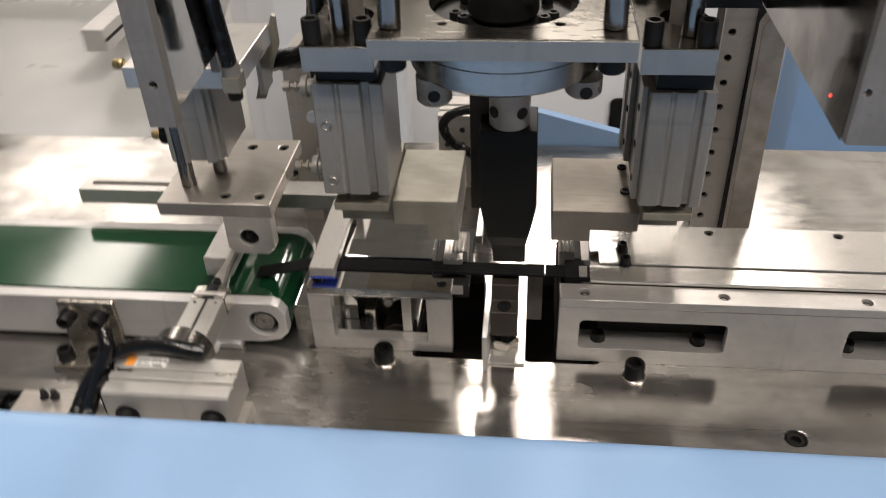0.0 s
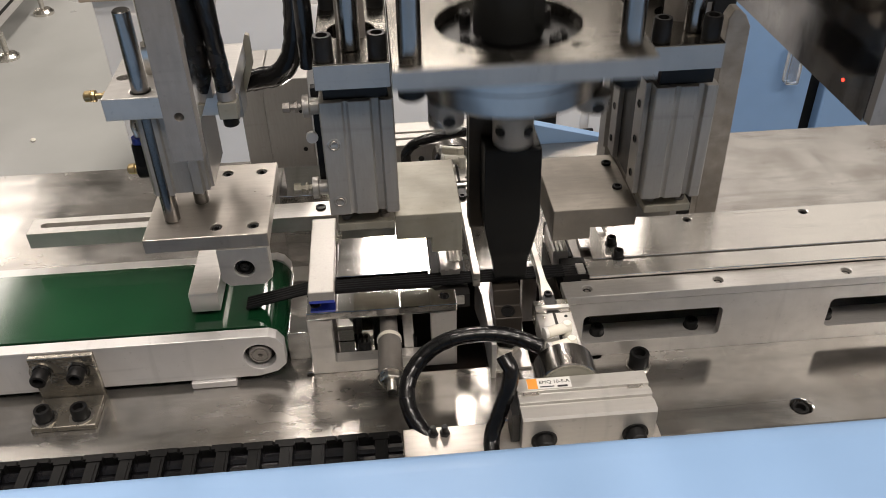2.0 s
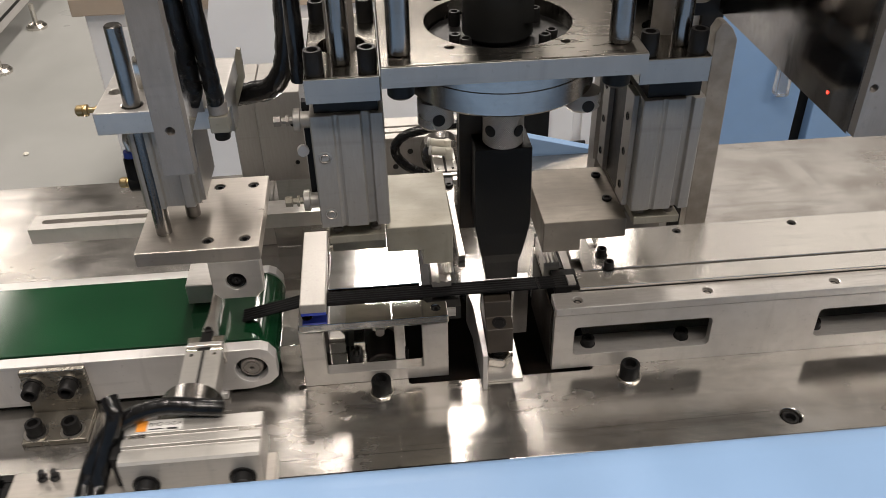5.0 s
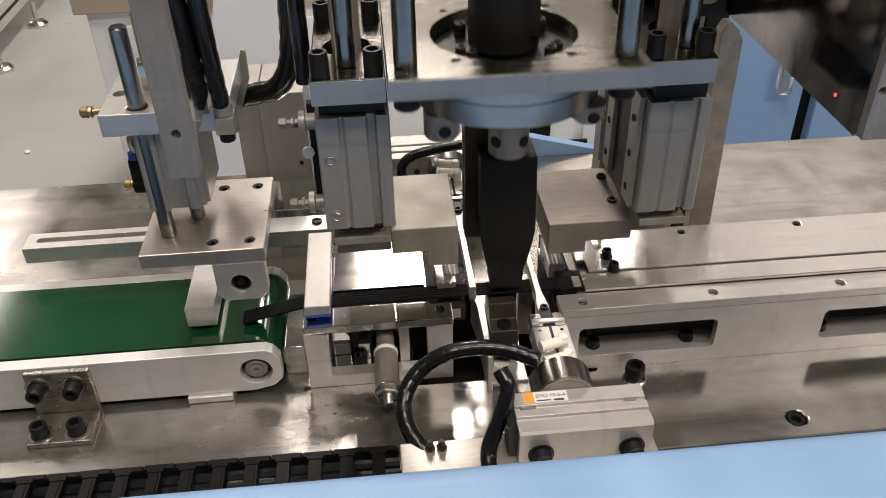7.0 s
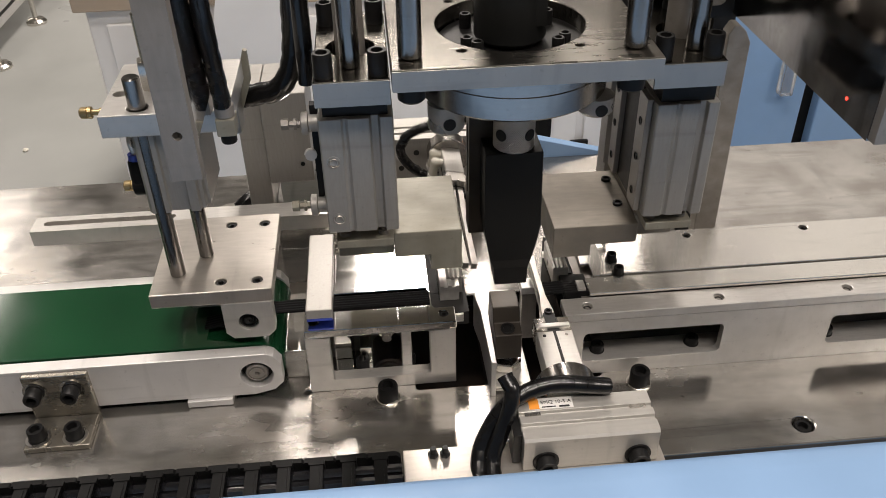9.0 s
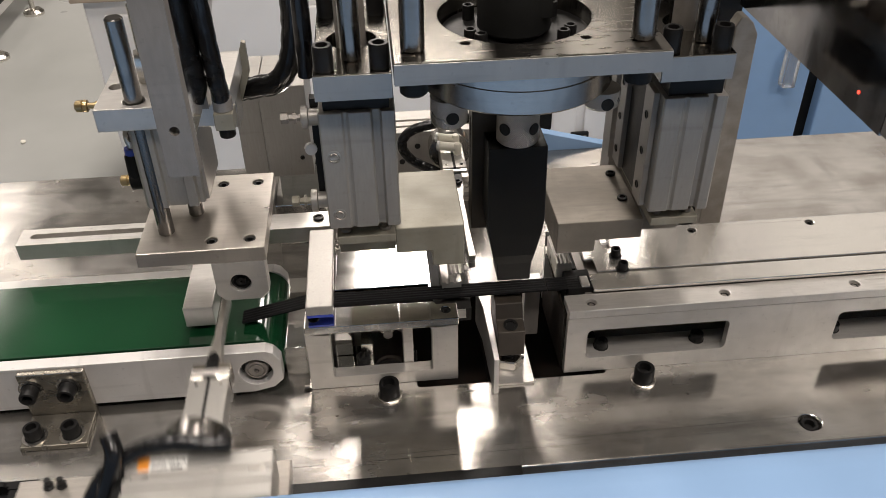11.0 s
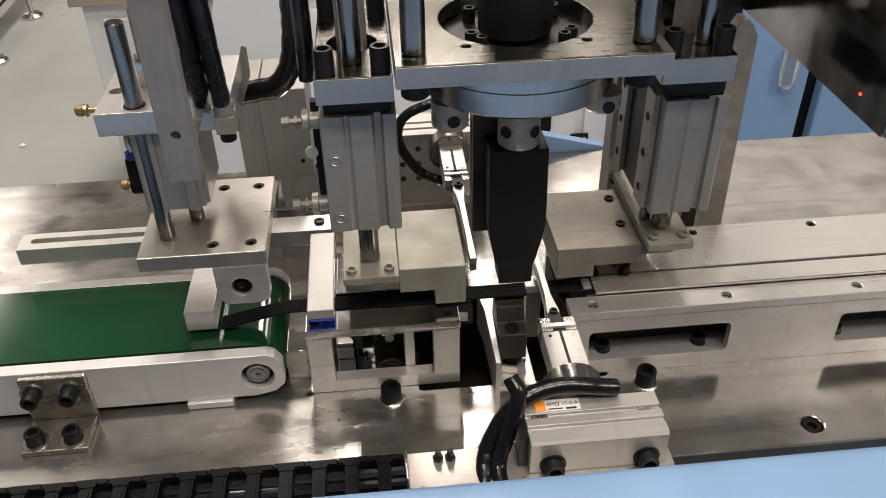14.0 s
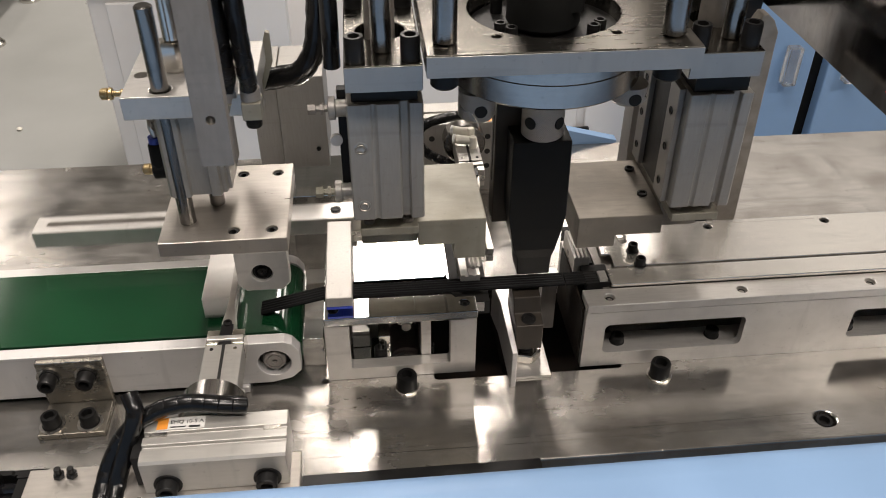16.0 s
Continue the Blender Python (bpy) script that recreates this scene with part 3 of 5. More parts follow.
part("rear_side_plate", Shape().prism(out, "y", CY1 - 0.0095, CY1, hole), M["light"], conv, bevel=0.0006)
bel = Shape()
loop = [(-1.9, BT), (-0.189, BT)] + [(-0.189 + (BT - 0.8245) * math.sin(radians(a)), 0.8245 + (BT - 0.8245) * math.cos(radians(a))) for a in range(10, 180, 10)] + [(-0.189, 0.8055), (-1.9, 0.8055)]
inner = [(x, 0.8245 + (z - 0.8245) * 0.90) for x, z in loop]
inner = [(x if x < -0.19 else -0.189 + (x + 0.189) * 0.90, z) for x, z in inner]
bel.prism(loop + inner[::-1], "y", CY0 + 0.0105, CY1 - 0.0105)
part("belt", bel, M["belt"], conv, "glossy dark green belt")
part("roller", Shape().rod((-0.189, CY0 + 0.0098, 0.8245), (-0.189, CY1 - 0.0098, 0.8245), 0.0165, 32), M["chrome"], conv)
part("bearing_ring", Shape().lathe((-0.189, CY0 + 0.0090, 0.8240), (0, -1, 0), [(0.0110, 0), (0.0110, 0.0012), (0, 0.0012)], 32), M["black"], conv, "black bearing shield")
part("shaft_end", Shape().lathe((-0.189, CY0 + 0.0060, 0.8240), (0, -1, 0), [(0.0078, -0.002), (0.0078, 0.0030), (0.0070, 0.0042), (0.0060, 0.0042), (0.0058, 0.0034), (0.0050, 0.0034), (0.0048, 0.0044), (0.0018, 0.0044), (0.0014, 0.0022), (0, 0.0022)], 32), M["rawsteel"], conv, "turned shaft end with a centre bore")
part("bottom_tab", Shape().box(-0.239, -0.208, 0.4560, 0.480, 0.8005, 0.8058), M["light"], conv, bevel=0.0005)
part("bed_support", Shape().box(-1.9, -0.215, CY0 + 0.02, CY1 - 0.02, Z, 0.8050), M["rawsteel"], conv)

brk = thing("angle_bracket", (-0.32, 0.445, Z), "steel angle bracket with four black socket bolts", "bracket")
part("upright", Shape().box(-0.3415, -0.2985, 0.4545, 0.4588, Z, 0.8410), M["bracket"], brk, bevel=0.0008)
part("foot", Shape().box(-0.3415, -0.2985, 0.4260, 0.4543, Z, Z + 0.0042), M["bracket"], brk, bevel=0.0008)
for x in (-0.3345, -0.3105):
    part("washer", Shape().lathe((x, 0.4544, 0.8285), (0, -1, 0), [(0.0082, 0), (0.0082, 0.0008)], 24), M["nickel"], brk)
    part("washer", Shape().lathe((x + 0.001, 0.4345, Z + 0.0041), (0, 0, 1), [(0.0082, 0), (0.0082, 0.0009)], 24), M["nickel"], brk)
    part("bolt", Shape().lathe((x, 0.4543, 0.8285), (0, -1, 0), [(0.0062, 0), (0.0062, 0.0012)], 24).screw((x, 0.4531, 0.8285), (0, -1, 0), 0.0056, 0.0085), M["black"], brk)
    part("foot_bolt", Shape().lathe((x + 0.001, 0.4345, Z + 0.0042), (0, 0, 1), [(0.0062, 0), (0.0062, 0.0012)], 24).screw((x + 0.001, 0.4345, Z + 0.0054), (0, 0, 1), 0.0056, 0.0085), M["black"], brk)


# ---- clamp cylinders ----
def cylinder_unit(x0, x1, yf, zb, zt, side, h0, h1, up, top):
    """Upright compact cylinder with its head plate, bolts and guide shaft."""
    w, d = x1 - x0, 0.052
    cx = (x0 + x1) / 2
    ob = thing("clamp_cylinder", (cx, yf + d / 2, zb), "satin aluminium pneumatic clamp cylinder hung from a bolted head plate", "pneumatic cylinder", "clamp cylinders")
    s = lambda f: x0 + w * f
    prof = [(x0, yf + 0.001), (s(0.02), yf), (s(0.30), yf), (s(0.33), yf + 0.0012), (s(0.36), yf + 0.0012), (s(0.40), yf), (s(0.68), yf), (s(0.70), yf + 0.0035), (s(0.80), yf + 0.0035),
            (s(0.82), yf), (s(0.98), yf), (x1, yf + 0.001), (x1, yf + d), (x0, yf + d)]
    part("body", Shape().prism(prof, "z", zb, zt), M["satin"], ob, bevel=0.0005)
    part("end_cap", Shape().box(x0 + 0.003, x1 - 0.003, yf + 0.004, yf + d - 0.003, zt, zt + 0.0118 + up), M["black"], ob)
    hx = cx - 0.0005
    part("head_plate", Shape().prism(rect(h0 + 0.0005, h1 - 0.0005, yf - 0.013, yf + 0.085), "z", zt + 0.012 + up, zt + top, [circle(hx, yf + 0.034, 0.0138, 28)]), M["pressplate"], ob, "dark ground steel head plate", bevel=0.0006)
    part("head_edge", Shape().box(h0 + 0.0008, h1 - 0.0008, yf - 0.0138, yf - 0.0131, zt + 0.0123 + up, zt + top - 0.0004), M["edge"], ob, "bright milled front edge")
    for bx in (h0 + 0.0065, h1 - 0.0065):
        for by in (yf - 0.005, yf + 0.071):
            part("bolt", Shape().screw((bx, by, zt + top), (0, 0, 1), 0.0053, 0.0135), M["black"], ob)
    part("guide_shaft", Shape().rod((hx, yf + 0.006, zt + top + 0.0002), (hx, yf + 0.006, 1.45), 0.0056, 24), M["chrome"], ob, "ground chrome guide shaft")
    part("piston_shaft", Shape().rod((hx, yf + 0.034, zt + 0.012), (hx, yf + 0.034, 1.45), 0.0085, 24), M["rawsteel"], ob)
    for sz in ((zt - 0.027, zb + 0.010) if side < 0 else ()):
        part("port_screw", Shape().lathe((x0 + w * 0.16, yf + 0.0005, sz), (0, -1, 0), [(0.0040, 0), (0.0040, 0.0007), (0.0031, 0.0009), (0.0027, 0.0004), (0.0022, 0.0010), (0.0010, 0.0006), (0, 0.0006)], 20), M["steel"], ob)
    return ob


left_cyl = cylinder_unit(-0.1285, -0.0860, 0.4550, 0.9405, 1.0165, -1, -0.1285, -0.0865, 0.002, 0.0285)
right_cyl = cylinder_unit(0.0690, 0.1070, 0.4640, 0.9315, 1.0095, 1, 0.0590, 0.1005, 0.0050, 0.0320)
for y0, y1, x in ((0.4720, 0.4880, 0.0652), (0.5190, 0.5330, 0.0640)):
    part("flank_rail", Shape().box(x, 0.0688, y0, y1, 0.9315, 1.0095), M["satin"], right_cyl, bevel=0.0004)
    for k in range(3):
        yc, zc = (y0 + y1) / 2, 0.9430 + 0.0245 * k
        part("side_port", Shape().lathe((x - 0.0002, yc, zc), (-1, 0, 0), [(0.0026, 0), (0.0026, 0.0004), (0.0018, 0.0004), (0.0018, -0.0002), (0, -0.0002)], 14), M["black"], right_cyl)
part("flank_groove", Shape().box(0.0672, 0.0688, 0.4884, 0.5186, 0.9315, 1.0095), M["black"], right_cyl, "dark sensor groove")
part("rear_rail", Shape().box(0.0630, 0.0688, 0.5400, 0.5520, 0.9280, 1.0240), M["satin"], right_cyl, bevel=0.0004)


def clamp_block(x0, x1, yf, zt, depth, name_label):
    """Rod end plate with the stepped clamp block behind and beside it."""
    cx = (x0 + x1) / 2
    base = (cx, yf + 0.03, zt)
    ob = thing("clamp_block", base, name_label, "clamp", "strap clamps")
    part("end_plate", Shape().box(x0, x1, yf, yf + depth, zt - 0.0055, zt), M["clampleft"], ob, bevel=0.0005)
    return ob


lb = clamp_block(-0.1250, -0.0895, 0.4605, 0.9300, 0.082, "stepped steel clamp block under the pneumatic cylinder")
part("block", Shape().prism([(-0.0893, 0.9055), (-0.0660, 0.9055), (-0.0660, 0.8935), (-0.0455, 0.8935), (-0.0455, 0.9245), (-0.0893, 0.9245)], "y", 0.4735, 0.5420), M["clampleft"], lb, bevel=0.0007)
part("block_low", Shape().box(-0.1250, -0.0895, 0.4790, 0.5420, 0.9055, 0.9243), M["clampleft"], lb)
rb = clamp_block(0.0735, 0.1040, 0.4680, 0.9235, 0.114, "stepped steel clamp block under the pneumatic cylinder")
part("block", Shape().prism([(0.0165, 0.8915), (0.0425, 0.8915), (0.0425, 0.9005), (0.0733, 0.9005), (0.0733, 0.9155), (0.0165, 0.9155)], "y", 0.4800, 0.5500), M["clampsteel"], rb, bevel=0.0007)
part("block_low", Shape().box(0.0735, 0.1000, 0.4900, 0.5500, 0.8995, 0.9178), M["clampsteel"], rb)
for ob, xs, yf, zt, cx in ((lb, (-0.1195, -0.0955), 0.4605, 0.9300, -0.1073), (rb, (0.0785, 0.0985), 0.4680, 0.9235, 0.0880)):
    for x in xs:
        part("rod_screw", Shape().screw((x, yf + 0.0075, zt), (0, 0, 1), 0.0034, 0.0026), M["rawsteel"], ob)
    part("piston_rod", Shape().rod((cx, yf + 0.022, zt), (cx, yf + 0.022, zt + 0.055), 0.0064, 24), M["chrome"], ob, "ground chrome piston rod")
# Flat dark disc painted in place of a shaded bore.
part("plate_bore", Shape().rod((0.0790, 0.5680, 0.9236), (0.0790, 0.5680, 0.9239), 0.0036, 16, 0.0), M["brownsteel"], rb)
part("guide_rod", Shape().rod((0.0800, 0.5000, 0.9235), (0.0800, 0.5000, 0.9700), 0.0040, 20), M["chrome"], rb)
for x, y in ((0.0655, 0.5370), (0.0655, 0.5050)):
    part("block_screw", Shape().screw((x, y, 0.9150), (0, 0, 1), 0.0034, 0.0022), M["black"], rb)

# ---- press ram with horn ----
RX, RY = -0.0160, 0.4840
ram = thing("press_ram", (RX, RY, 1.02), "ground steel press plate carrying a flange and black welding horn", "press ram")
hs = [circle(RX - 0.001, RY, 0.0425, 48)] + [circle(RX - 0.001 + 0.049 * math.cos(radians(a)), RY + 0.049 * math.sin(radians(a)), 0.0025, 12) for a in (-130, -50, 50, 130)]
part("press_plate", Shape().prism(rect(-0.0865, 0.0545, 0.4250, 0.5520), "z", 1.0450, 1.0570, hs), M["pressplate"], ram, "dark ground steel press plate", bevel=0.0006)
part("plate_edge", Shape().box(-0.0863, 0.0543, 0.4242, 0.4249, 1.0453, 1.0564), M["edge"], ram, "bright milled front edge")
part("collar_flange", Shape().lathe((RX, RY, 1.0450), (0, 0, -1), [(0.0560, 0), (0.0560, 0.0075), (0.0552, 0.0078), (0.0552, 0.0086), (0.0560, 0.0089), (0.0560, 0.0215), (0.0545, 0.0230), (0.030, 0.0230)], 64), M["flange"], ram, "turned round steel flange")
part("inner_ring", Shape().lathe((RX, RY, 1.0452), (0, 0, 1), [(0.0420, 0), (0.0420, 0.002), (0.024, 0.002)], 48), M["black"], ram)
part("converter_column", Shape().rod((RX - 0.001, RY, 1.0470), (RX - 0.001, RY, 1.30), 0.0205, 40), M["hornblack"], ram, "dark round converter housing")
part("column_flat", Shape().box(RX + 0.010, RX + 0.0165, RY - 0.0170, RY - 0.0120, 1.060, 1.30), M["hornblack"], ram)
for k, a in enumerate((-150, -135, -45, -30, 40, 140)):
    p = (RX + 0.0315 * math.cos(radians(a)), RY + 0.0315 * math.sin(radians(a)), 1.0472)
    part("ring_screw", Shape().screw(p, (0, 0, 1), 0.0035, 0.0085), M["black"], ram)
for x in (-0.0760, 0.0430):
    part("guide_post", Shape().rod((x, 0.4410, 1.0572), (x, 0.4410, 1.43), 0.0063, 28), M["chrome"], ram, "ground chrome guide post")
    part("post_nut", Shape().rod((x, 0.4410, 1.0330), (x, 0.4410, 1.0448), 0.0075, 24), M["black"], ram)
for x, h in ((-0.0560, 0.0170), (0.0300, 0.0110)):
    part("side_boss", Shape().lathe((x, 0.4600, 1.0215), (0, 0, -1), [(0.0105, 0), (0.0105, h - 0.002), (0.0088, h), (0, h)], 32), M["knurl"], ram, "knurled clamping boss")
    d = Vector((0.10, -1, 0)).normalized()
    p = Vector((x, 0.4600, 1.0215 - h * 0.55)) + d * 0.0101
    part("boss_hole", Shape().rod(p, p + d * 0.0008, 0.0036, 18, 0.0), M["dark"], ram)
kx, ky = RX + 0.0035, RY - 0.0015
part("collar_neck", Shape().lathe((kx, ky, 1.0218), (0, 0, -1), [(0.0122, 0), (0.0122, 0.0190), (0, 0.0190)], 40), M["black"], ram)
part("knurled_collar", Shape().lathe((kx, ky, 1.0035), (0, 0, -1), [(0.0118, 0), (0.0128, 0.0010), (0.0128, 0.0236), (0.0118, 0.0246), (0, 0.0246)], 64), M["knurl"], ram, "knurled bright steel collar")
for a in (-137, -52):
    d = Vector((math.cos(radians(a)), math.sin(radians(a)), 0))
    p = Vector((kx, ky, 0.9905)) + d * 0.0124
    part("spanner_hole", Shape().rod(p, p + d * 0.0007, 0.0038, 18, 0.0), M["dark"], ram)
HX0, HX1, HY0, HY1 = -0.0330, 0.0050, 0.4740, 0.5080
horn = Shape()
lv = [(0.9775, -0.0310, 0.0050, HY0, HY1), (0.9230, -0.0310, 0.0060, HY0, HY1), (0.9130, -0.0295, 0.0045, HY0, HY1), (0.8960, -0.0265, 0.0012, HY0 + 0.001, HY1 - 0.002), (0.8880, -0.0235, -0.0004, HY0 + 0.003, HY1 - 0.006), (0.8725, -0.0225, -0.0004, HY0 + 0.005, HY1 - 0.010)]
vs, fs = [], []
for z, x0, x1, y0, y1 in lv:
    vs += [(x0, y0, z), (x1, y0, z), (x1, y1, z), (x0, y1, z)]
for j in range(len(lv) - 1):
    for i in range(4):
        fs.append((j * 4 + i, (j + 1) * 4 + i, (j + 1) * 4 + (i + 1) % 4, j * 4 + (i + 1) % 4))
fs += [(0, 1, 2, 3), tuple(range(4 * len(lv) - 1, 4 * len(lv) - 5, -1))]
horn.add(vs, fs)
part("horn", horn, M["hornblack"], ram, "matt black tapered welding horn", bevel=0.0007)
part("horn_shank", Shape().box(-0.0385, -0.0060, 0.4960, 0.5120, 0.9050, 1.0212), M["brownsteel"], ram, "dark steel shank", bevel=0.0007)
part("shank_slot", Shape().box(-0.0388, -0.0384, 0.5020, 0.5050, 0.935, 0.985), M["dark"], ram)

# ---- anvil ----
anv = thing("anvil", (-0.0125, 0.474, Z), "steel anvil block on a threaded stud with hexagon nut", "anvil")
# Pale aluminium in place of the bright reflection on the mirror-like tongue.
part("tongue", Shape().prism([(-0.0255, 0.452), (0.0015, 0.452), (0.0015, 0.560), (-0.0255, 0.560)], "z", Z + 0.0002, Z + 0.0022), M["alu"], anv)
part("stud", Shape().lathe((-0.0135, 0.4730, Z + 0.002), (0, 0, 1), [(0.0052 - 0.0006 * (k % 2), 0.0011 * k) for k in range(24)], 20), M["black"], anv)
part("nut", Shape().nut((-0.0135, 0.4730, Z + 0.0024), (0, 0, 1), 0.0108, 0.0080), M["nickel"], anv, "bright hexagon nut")
part("block", Shape().prism([(0.4630, 0.8180), (0.4630, 0.8395), (0.4740, 0.8420), (0.4780, 0.8530), (0.4970, 0.8530), (0.5000, 0.8180)], "x", -0.0235, -0.0045), M["brownsteel"], anv, "worn brownish steel anvil", bevel=0.0006)
part("set_screw", Shape().screw((-0.0140, 0.4690, 0.8405), (0, -0.22, 1), 0.0050, 0.0012), M["black"], anv)
# Blade's pale material stands in for the white reflection along its top.
part("side_blade", Shape().prism([(-0.0285, 0.4450), (-0.0250, 0.4450), (-0.0236, 0.5000), (-0.0215, 0.5120), (-0.0205, 0.5220), (-0.0315, 0.5220), (-0.0310, 0.5150), (-0.0290, 0.5000)], "z", Z, 0.8320), M["light"], anv, "steel side blade, white reflection put into its pale colour", bevel=0.0004)
part("support_pad", Shape().box(0.0008, 0.0140, 0.5010, 0.5135, 0.8440, 0.8500), M["light"], anv, "bright worn support pad", bevel=0.0006)
part("pad_post", Shape().box(0.0020, 0.0130, 0.5030, 0.5120, Z, 0.8439), M["rawsteel"], anv)


# ---- pusher tower over the belt ----
tow = thing("pusher_tower", (-0.22, 0.52, 1.0), "upright pusher cylinder on a clamp plate with flat hanger bar", "pneumatic cylinder")
part("mount_plate", Shape().prism(rect(-0.2540, -0.1800, 0.4780, 0.5520), "z", 1.0010, 1.0150, [circle(-0.2330, 0.4880, 0.0062, 20), circle(-0.2470, 0.5080, 0.0042, 16)]), M["alu"], tow, bevel=0.0006)
part("body", Shape().prism([(-0.2400, 0.486), (-0.2380, 0.484), (-0.2270, 0.484), (-0.2265, 0.4865), (-0.2150, 0.4865), (-0.2145, 0.484), (-0.2085, 0.484), (-0.2080, 0.488), (-0.2055, 0.488), (-0.2050, 0.492), (-0.2030, 0.492), (-0.2030, 0.535), (-0.2400, 0.535)], "z", 0.9440, 1.0008), M["satin"], tow, bevel=0.0004)
part("hanger_bar", Shape().prism(rect(-0.1935, -0.1790, 1.0270, 1.40), "y", 0.3800, 0.3880, [circle(-0.1862, 1.0505, 0.0023, 16)]), M["rawsteel"], tow, "scratched flat steel hanger bar")
part("gusset", Shape().prism([(0.3882, 1.026), (0.465, 1.030), (0.535, 1.062), (0.535, 1.40), (0.3882, 1.40)], "x", -0.1887, -0.1862), M["gusset"], tow, "mirror polished steel gusset plate")
part("rear_blade", Shape().prism([(-0.1995, 0.956), (-0.1925, 0.956), (-0.1765, 0.998), (-0.1765, 1.0180), (-0.1790, 1.0190)], "y", 0.556, 0.560), M["clampleft"], tow)
part("blade_arm", Shape().box(-0.1880, -0.1845, 0.535, 0.5558, 0.970, 0.995), M["steel"], tow)
part("hose_lug", Shape().box(-0.1860, -0.1752, 0.4650, 0.4778, 1.0045, 1.0150), M["clampleft"], tow, "small lug carrying the hose end", bevel=0.0006)
part("lug_screw", Shape().screw((-0.1808, 0.4710, 1.0045), (0, 0, -1), 0.0046, 0.0060), M["black"], tow)
part("cross_bar", Shape().box(-0.1935, -0.1888, 0.3882, 0.478, 1.0300, 1.0420), M["rawsteel"], tow)
part("link_lug", Shape().box(-0.1935, -0.1888, 0.472, 0.486, 1.0152, 1.0420), M["rawsteel"], tow)
for z, x in ((1.0075, -0.2545), (0.9560, -0.2405)):
    f = Shape()
    f.lathe((x, 0.500, z), (-1, 0, 0), [(0.0026, 0), (0.0026, 0.004), (0.0018, 0.0042), (0.0018, 0.0085), (0.0036, 0.0088), (0.0038, 0.0105), (0.0030, 0.0110), (0.0036, 0.0115), (0.0034, 0.0150), (0.0022, 0.0160)], 14)
    part("speed_screw", f, M["brass"], tow, "brass speed control screw")
part("elbow_fitting", Shape().lathe((-0.2402, 0.500, 0.9560), (-1, 0, 0), [(0.0062, 0), (0.0062, 0.009), (0.0045, 0.010)], 18).lathe((-0.2455, 0.500, 0.9560), (0, 0.1, 1), [(0.0055, 0), (0.0055, 0.016), (0.0048, 0.0175)], 18), M["plastic"], tow)
part("elbow_collar", Shape().lathe((-0.2455, 0.5017, 0.9735), (0, 0.1, 1), [(0.0046, 0), (0.0046, 0.004)], 18), M["bluefilm"], tow, "blue release collar")
part("air_hose", Shape().tube([(-0.2455, 0.502, 0.977), (-0.2470, 0.504, 0.986), (-0.2440, 0.512, 0.992), (-0.238, 0.530, 0.994)], 0.0022), M["nickel"], tow)
part("top_nut", Shape().nut((-0.2275, 0.515, 1.0150), (0, 0, 1), 0.0085, 0.018).rod((-0.2275, 0.515, 1.033), (-0.2275, 0.515, 1.062), 0.0050), M["nickel"], tow)

# main hose bundle above the pusher
hb = thing("hose_bundle", (-0.17, 0.50, 1.05), "thick black spiral wrapped air hoses curving to the cylinder", "hoses")
part("hose", Shape().tube([(-0.1812, 0.452, 1.32), (-0.1812, 0.454, 1.16), (-0.1812, 0.457, 1.10), (-0.1812, 0.461, 1.070), (-0.1812, 0.466, 1.045), (-0.1808, 0.470, 1.022)], 0.0050, 14, 8, 0.06), M["hose"], hb)
part("hose", Shape().tube([(-0.1430, 0.560, 1.32), (-0.1435, 0.558, 1.12), (-0.1440, 0.556, 1.050), (-0.1480, 0.556, 1.010), (-0.1590, 0.559, 0.990), (-0.1740, 0.564, 0.984), (-0.1900, 0.568, 0.980)], 0.0074, 14, 8, 0.06), M["hose"], hb)
part("hose", Shape().tube([(-0.1350, 0.520, 1.32), (-0.1360, 0.520, 1.10), (-0.1365, 0.520, 1.040), (-0.1370, 0.520, 1.010)], 0.0052, 12, 6, 0.05), M["hose"], hb)
part("hose_clamp", Shape().lathe((-0.1808, 0.471, 1.0152), (0, 0.05, 1), [(0.0056, 0), (0.0056, 0.0065), (0.0050, 0.0072), (0, 0.0072)], 24), M["rawsteel"], hb)

# pusher foot
PUZ = 0.923
foot = thing("strap_pusher", (-0.21, 0.50, PUZ), "stepped aluminium pusher foot with a bearing screw on guide rods", "pusher")
part("plate", Shape().prism(rect(-0.2490, -0.1705, 0.4660, 0.5550), "z", PUZ - 0.0105, PUZ, [circle(x, y, 0.0036, 16) for x, y in ((-0.2040, 0.4765), (-0.1805, 0.4765), (-0.2040, 0.5430), (-0.1805, 0.5430))]), M["steel"], foot, bevel=0.0007)
part("flange", Shape().prism([(-0.2050, PUZ - 0.0107), (-0.2050, 0.8875), (-0.2005, 0.8825), (-0.1770, 0.8825), (-0.1720, 0.8875), (-0.1720, PUZ - 0.0107)], "y", 0.4660, 0.4760, [circle(-0.1890, 0.8960, 0.0066, 20)]), M["alu"], foot, bevel=0.0006)
part("flange_screw", Shape().lathe((-0.1890, 0.4740, 0.8960), (0, -1, 0), [(0.0062, 0), (0.0062, 0.006), (0.0050, 0.0065), (0.0046, 0.004), (0.0030, 0.004), (0.0028, 0.007), (0.0012, 0.007), (0, 0.005)], 20), M["black"], foot)
for x, y in ((-0.2040, 0.4765), (-0.1805, 0.4765), (-0.2040, 0.5430), (-0.1805, 0.5430)):
    part("plate_screw", Shape().screw((x, y, PUZ - 0.0055), (0, 0, 1), 0.0031, 0.0045), M["black"], foot)
part("guide_rod", Shape().rod((-0.2330, 0.4880, PUZ), (-0.2330, 0.4880, 1.0640), 0.0050, 24), M["chrome"], foot, "ground chrome guide rod")
